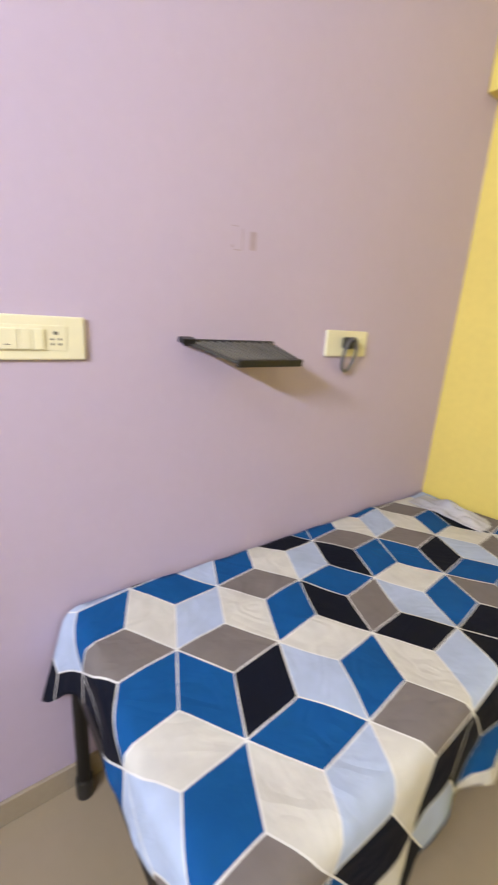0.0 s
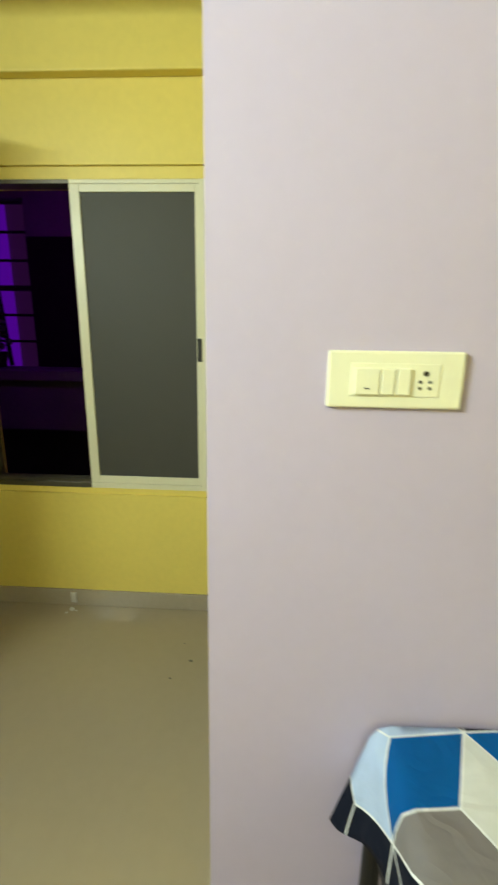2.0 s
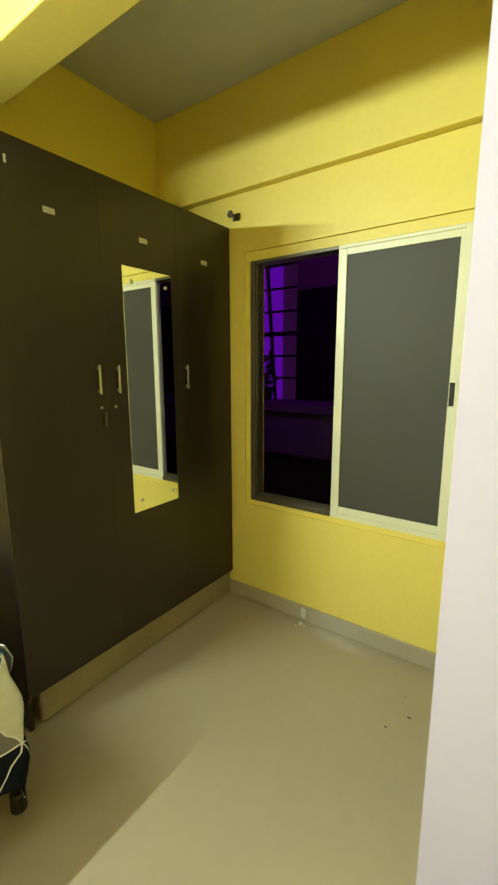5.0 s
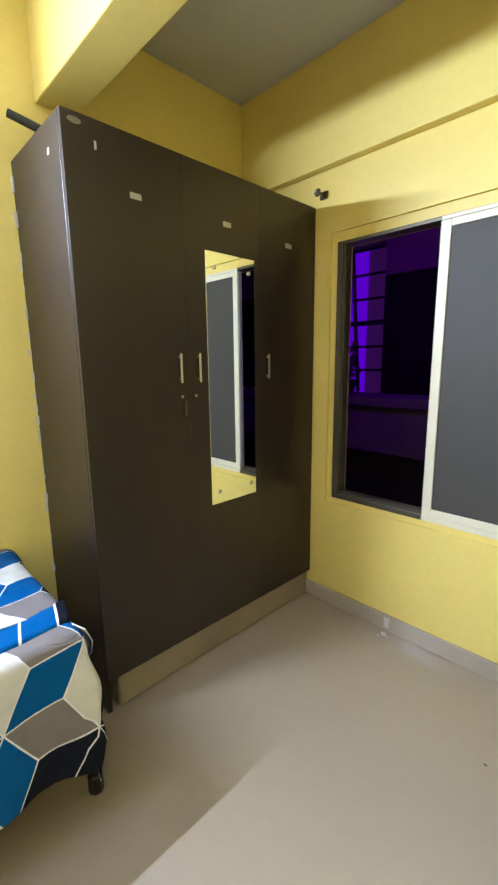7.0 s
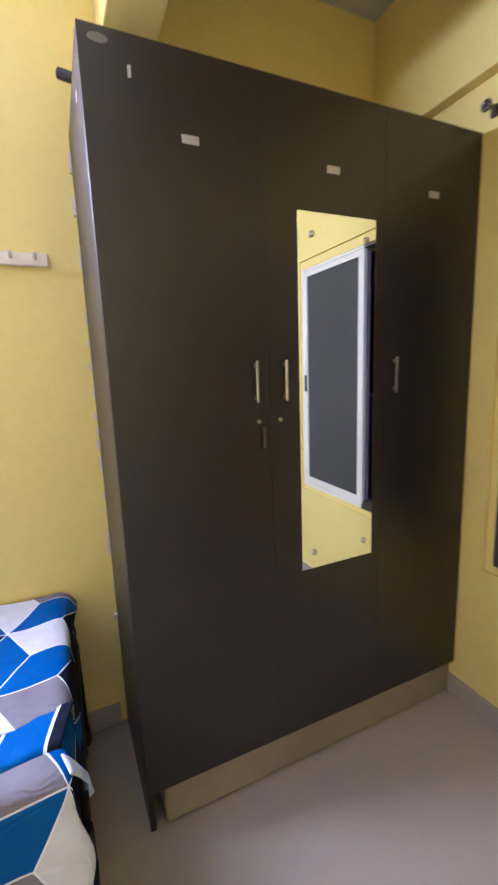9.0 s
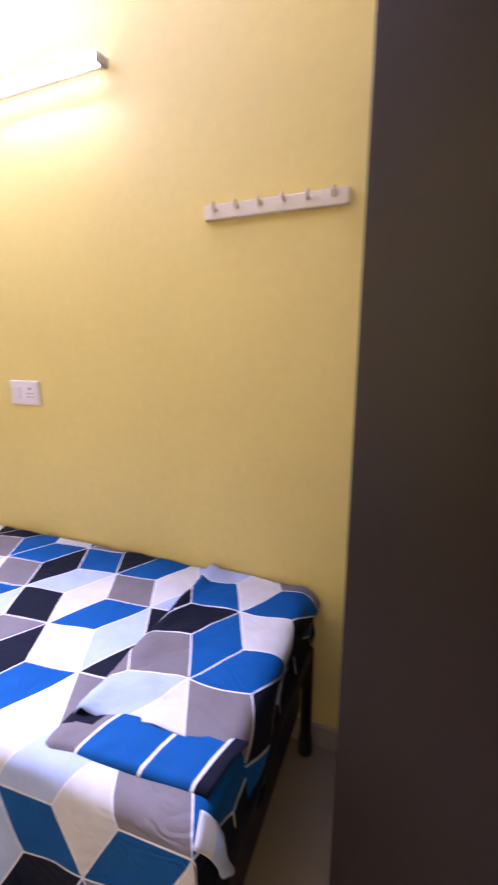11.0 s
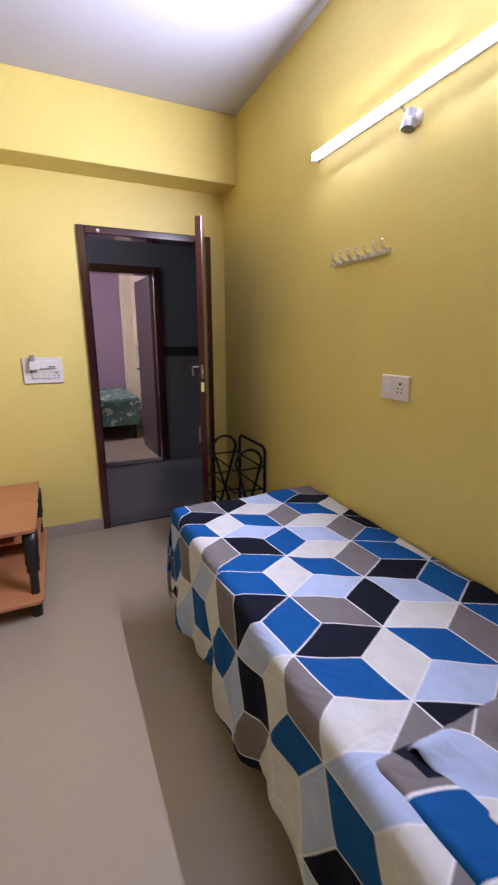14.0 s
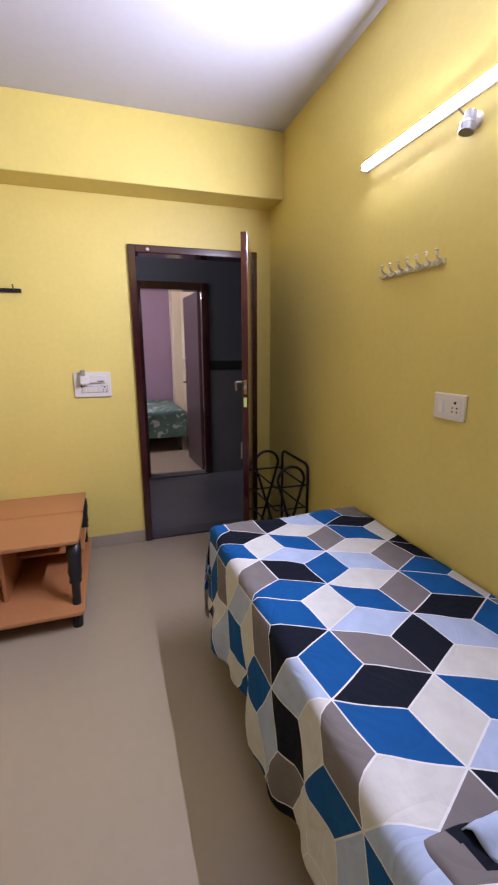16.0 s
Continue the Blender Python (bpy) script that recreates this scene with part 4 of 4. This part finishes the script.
sw = plate("switch_board", "cream switch board with rockers and socket on lilac wall", pose(XP, -2.170, 1.279, 0, 0, -90), 0.212, 0.090, CREAM)
part("inset", box(-0.070, 0.068, -0.0125, -0.010, -0.026, 0.026, 0.001), CREAM, sw)
rocker(sw, -0.045, -0.002, 0.040, 0.042, CREAM, -0.0125), rocker(sw, -0.012, -0.002, 0.022, 0.042, CREAM, -0.0125), rocker(sw, 0.012, -0.002, 0.022, 0.042, CREAM, -0.0125)
part("indicator", box(-0.049, -0.041, -0.0185, -0.017, -0.014, -0.012), BLACK, sw)
holes(sw, 0.046, 0.0, -0.0125)
sk = plate("socket_plate", "cream wall socket with a dark cable loop hanging from it", pose(XP, -3.13, 1.284, 0, 0, -90), 0.20, 0.085, CREAM)
rocker(sk, 0.05, 0, 0.03, 0.04, CREAM)
holes(sk, -0.01, 0)
part("plug", box(-0.028, 0.004, -0.040, -0.011, -0.016, 0.022, 0.006), BLACK, sk)
part("cable_loop", pipe([(-0.012 + 0.028 * math.sin(a), -0.035 - 0.012 * math.cos(a), -0.035 + 0.055 * math.cos(a)) for a in np.linspace(0, 2 * math.pi, 21)[:-1]], 0.0055, 8, True), mat("grey_cable", (0.10, 0.10, 0.11), 0.5), sk, "coiled dark grey cable", smooth=True)
s2 = plate("switch_board", "white two module switch and socket plate on the yellow wall", pose(1.843, 0, 1.21, 0, 0, 0), 0.148, 0.094, GREYWHITE)
rocker(s2, -0.035, 0, 0.026, 0.046, mat("clean_white_rocker", (0.80, 0.79, 0.76), 0.3)), holes(s2, 0.03, 0.002, s=1.4)
part("recess", box(0.004, 0.058, -0.0122, -0.0105, -0.030, 0.030, 0.001), GREYWHITE, s2)
# cream strip stands in for yellow light on the plate's top edge
part("rim", box(-0.076, 0.076, -0.006, 0, 0.044, 0.049, 0.002), CREAM, s2)
sb = plate("switch_board", "large white switch board beside the door", pose(0, -1.291, 1.194, 0, 0, 90), 0.236, 0.168, GREYWHITE, 0.014)
for k in range(4):
    rocker(sb, -0.055 + 0.032 * k, -0.032, 0.024, 0.036, GREYWHITE, -0.014)
holes(sb, 0.075, -0.032, -0.0145, 1.3)
part("upper_module", box(-0.075, 0.085, -0.030, -0.014, 0.012, 0.062, 0.004), GREYWHITE, sb)
part("module_slot", box(0.03, 0.072, -0.032, -0.030, 0.020, 0.026), BLACK, sb)
part("plug", box(-0.070, -0.042, -0.050, -0.012, 0.058, 0.100, 0.006), mat("grey_plug", (0.30, 0.28, 0.25), 0.5), sb)
part("adapter", box(-0.078, -0.020, -0.056, -0.030, 0.004, 0.060, 0.006), GREYWHITE, sb)
# dark strips outlining the lower modules
SEAM = mat("dark_seam", (0.16, 0.14, 0.12), 0.6, var=0.3, scale=40)
for x0, x1, z0, z1 in ((-0.08, 0.095, -0.0545, -0.0525), (-0.08, 0.095, -0.0115, -0.0095), (0.090, 0.092, -0.0525, -0.0115), (-0.075, -0.073, -0.0525, -0.0115), (0.052, 0.054, -0.0525, -0.0115)):
    part("seam", box(x0, x1, -0.0148, -0.0135, z0, z1), SEAM, sb)
part("cable", pipe([(-0.055, -0.034, 0.055), (-0.060, -0.040, 0.030), (-0.068, -0.030, 0.012), (-0.071, -0.018, -0.012)], 0.003, 7), BLACK, sb)

# ---- small mesh shelf on the lilac wall ----
ws = thing("wall_shelf", "small black and grey ridged shelf tilted on the lilac wall", "shelf", at=(XP, -2.663, 1.274))
ws.rotation_euler = (0, radians(-10), 0)


def tapered(bm):
    """Narrows a shelf piece towards its front."""
    for v in bm.verts:
        v.co.y *= 1 - 1.55 * -v.co.x
    return bm


part("tray", tapered(box(-0.185, -0.010, -0.14, 0.14, 0, 0.007, 0.003)), mat("grey_ridged_plastic", (0.05, 0.048, 0.04), 0.5, var=0.2, scale=30), ws)
RIDGE = mat("ridge_grey", (0.12, 0.115, 0.095), 0.5, var=0.3, scale=40)
for k in range(11):
    y = -0.126 + 0.0252 * k
    part("ridge", tapered(box(-0.178, -0.016, y - 0.006, y + 0.006, 0.007, 0.012, 0.002)), RIDGE, ws)
part("front_lip", tapered(box(-0.193, -0.183, -0.14, 0.14, -0.006, 0.012, 0.003)), BLACK, ws)
part("wall_strip", box(-0.012, 0, -0.145, 0.145, -0.004, 0.012, 0.002), BLACK, ws)
part("hinge_tab", box(-0.03, 0, 0.12, 0.16, 0.004, 0.018, 0.003), BLACK, ws)

# pencil marks on the lilac wall
sc = thing("pencil_marks", "faint pencil scribble on the lilac wall", "marks", at=(XP, -2.69, 1.540))
for k, (y, w, z, h) in enumerate(((-0.030, 0.020, 0.0, 0.045), (0.004, 0.002, 0.0, 0.05), (0.035, 0.004, -0.02, 0.006), (0.018, 0.022, -0.027, 0.0025), (0.030, 0.018, 0.028, 0.002))):
    part("stroke", box(-0.0008, 0, y - w / 2, y + w / 2, z - h / 2, z + h / 2), PENCIL, sc)

# ---- shoe rack behind the door ----
rk = thing("shoe_rack", "black tubular iron shoe rack standing in the corner", "rack", at=(0.30, -0.012, 0))


def arch(x, y0, y1, h, r=0.009):
    c, w = (y0 + y1) / 2, abs(y1 - y0) / 2
    pts = [(x, y0, 0)] + [(x, c - w * math.cos(a), h - w + w * math.sin(a)) for a in np.linspace(0, math.pi, 13)] + [(x, y1, 0)]
    return pipe(pts, r, 9)


for x in (0.0, 0.44):
    part("end_arch", arch(x, -0.035, -0.215, 0.70), IRON, rk, smooth=True)
for z in (0.12, 0.27, 0.42, 0.57):
    for y, dz in ((-0.030, 0.0), (-0.225, 0.0)):
        part("shelf_bar", pipe([(0, y, z + dz), (0.44, y, z + dz)], 0.0055, 7), IRON, rk, smooth=True)
    for x in (0.0, 0.44):
        part("shelf_arm", pipe([(x, -0.006, z), (x, -0.225, z)], 0.0055, 7), IRON, rk, smooth=True)
part("back_frame", pipe([(0.01, -0.006, 0), (0.01, -0.006, 0.655), (0.018, -0.006, 0.685), (0.045, -0.006, 0.70), (0.395, -0.006, 0.70), (0.422, -0.006, 0.685), (0.43, -0.006, 0.655), (0.43, -0.006, 0)], 0.009, 9), IRON, rk, smooth=True)

# ---- orange laminate table ----
def slab(x0, x1, y0, y1, z0, z1, r):
    """Board with rounded corners and softened edges."""
    bm = bmesh.new()
    ring = []
    for cx, cy, a0 in ((x1 - r, y1 - r, 0), (x0 + r, y1 - r, 90), (x0 + r, y0 + r, 180), (x1 - r, y0 + r, 270)):
        ring += [bm.verts.new((cx + r * math.cos(radians(a0 + 15 * k)), cy + r * math.sin(radians(a0 + 15 * k)), z0)) for k in range(7)]
    base = bm.faces.new(ring)
    top = bmesh.ops.extrude_face_region(bm, geom=[base])["geom"]
    for v in top:
        if isinstance(v, bmesh.types.BMVert):
            v.co.z = z1
    bmesh.ops.recalc_face_normals(bm, faces=bm.faces[:])
    rim = [e for e in bm.edges if abs(e.verts[0].co.z - e.verts[1].co.z) < 1e-5]
    bmesh.ops.bevel(bm, geom=rim, offset=0.005, segments=2, affect="EDGES", profile=0.5)
    return bm


tb = thing("low_table", "low orange laminate table with a lower shelf and black legs", "table", at=(0, 0, 0))
TX0, TX1, TY0, TY1 = 0.03, 0.835, -2.55, -1.40
part("back_leaf", box(TX0, 0.40, TY0, TY1, 0.425, 0.447, 0.006), ORANGE, tb)
part("front_leaf", slab(0.403, TX1, TY0, TY1 + 0.004, 0.420, 0.443, 0.035), ORANGE, tb)
part("lower_shelf", slab(TX0, 0.97, TY0 - 0.02, TY1 + 0.01, 0.085, 0.107, 0.035), ORANGE, tb)
part("shelf_back", box(TX0, TX0 + 0.018, TY0 + 0.02, TY1 - 0.02, 0.107, 0.42), ORANGE, tb)
part("middle_shelf", box(TX0 + 0.018, 0.46, TY0 + 0.05, TY1 - 0.01, 0.205, 0.222, 0.003), ORANGE, tb)
part("divider", box(0.10, 0.75, -1.80, -1.782, 0.107, 0.42), ORANGE, tb)
for x in (0.10, 0.80):
    for y in (TY0 + 0.05, TY1 - 0.03):
        xb = x + 0.145 if x > 0.5 else x
        prof = [(0.026, 0), (0.026, 0.05), (0.022, 0.082), (0.022, 0.108), (0.022, 0.205), (0.033, 0.215), (0.030, 0.24), (0.036, 0.255), (0.034, 0.30), (0.039, 0.36), (0.038, 0.418)]
        bm = lathe(prof, 14)
        for v in bm.verts:
            v.co.x += xb + (x - xb) * v.co.z / 0.418 - (0.03 if x > 0.5 else 0)
            v.co.y += y
        part("leg", bm, BLACK, tb, smooth=True)

# ---- narrow black shelf on the door wall ----
bs = thing("wall_hook_rail", "narrow black hook rail on the yellow door wall", "hook rail", at=(0, -1.86, 1.79))
part("rail", box(0, 0.02, -0.20, 0.20, -0.015, 0.008, 0.003), BLACK, bs)
for k in range(5):
    y = -0.16 + 0.08 * k
    part("hook", pipe([(0.018, y, 0), (0.04, y, 0.0), (0.045, y, 0.03)], 0.004, 6), BLACK, bs)

# pale spots stand in for the tube's reflection on tile and skirting
sp = thing("paint_splash", "small pale patch painted as the tube light's reflection by the skirting", "paint splash", at=(4.405, -1.0, 0))
for k, (x, y, r) in enumerate(((0, 0, 0.015), (-0.028, 0.014, 0.007), (-0.010, -0.026, 0.005))):
    bm = lathe([(r, 0.0), (r * 0.8, 0.0012), (r * 0.3, 0.0016)], 9, "z", (x, y, 0))
    for v in bm.verts:
        v.co.x += 0.3 * r * math.sin(v.co.y * 190 + k)
    part("drop", bm, SCUFFGLINT, sp)
part("wall_drop", box(0.025, 0.0335, -0.016, 0.014, 0.02, 0.075, 0.002), SCUFFGLINT, sp)

# small chips on the floor of the niche
for x, y, r in ((4.10, -1.665, 0.010), (4.00, -1.60, 0.006), (4.2, -1.62, 0.004)):
    t = thing("paint_chip", "tiny dark paint chip on the tiled floor", "paint chip", "paint chips", (x, y, 0))
    bm = lathe([(r, 0.0), (r * 0.8, 0.0015), (r * 0.3, 0.002)], 7)
    for v in bm.verts:
        v.co.x *= 0.6
    part("chip", bm, mat("dark_chip", (0.08, 0.07, 0.05), 0.7), t)
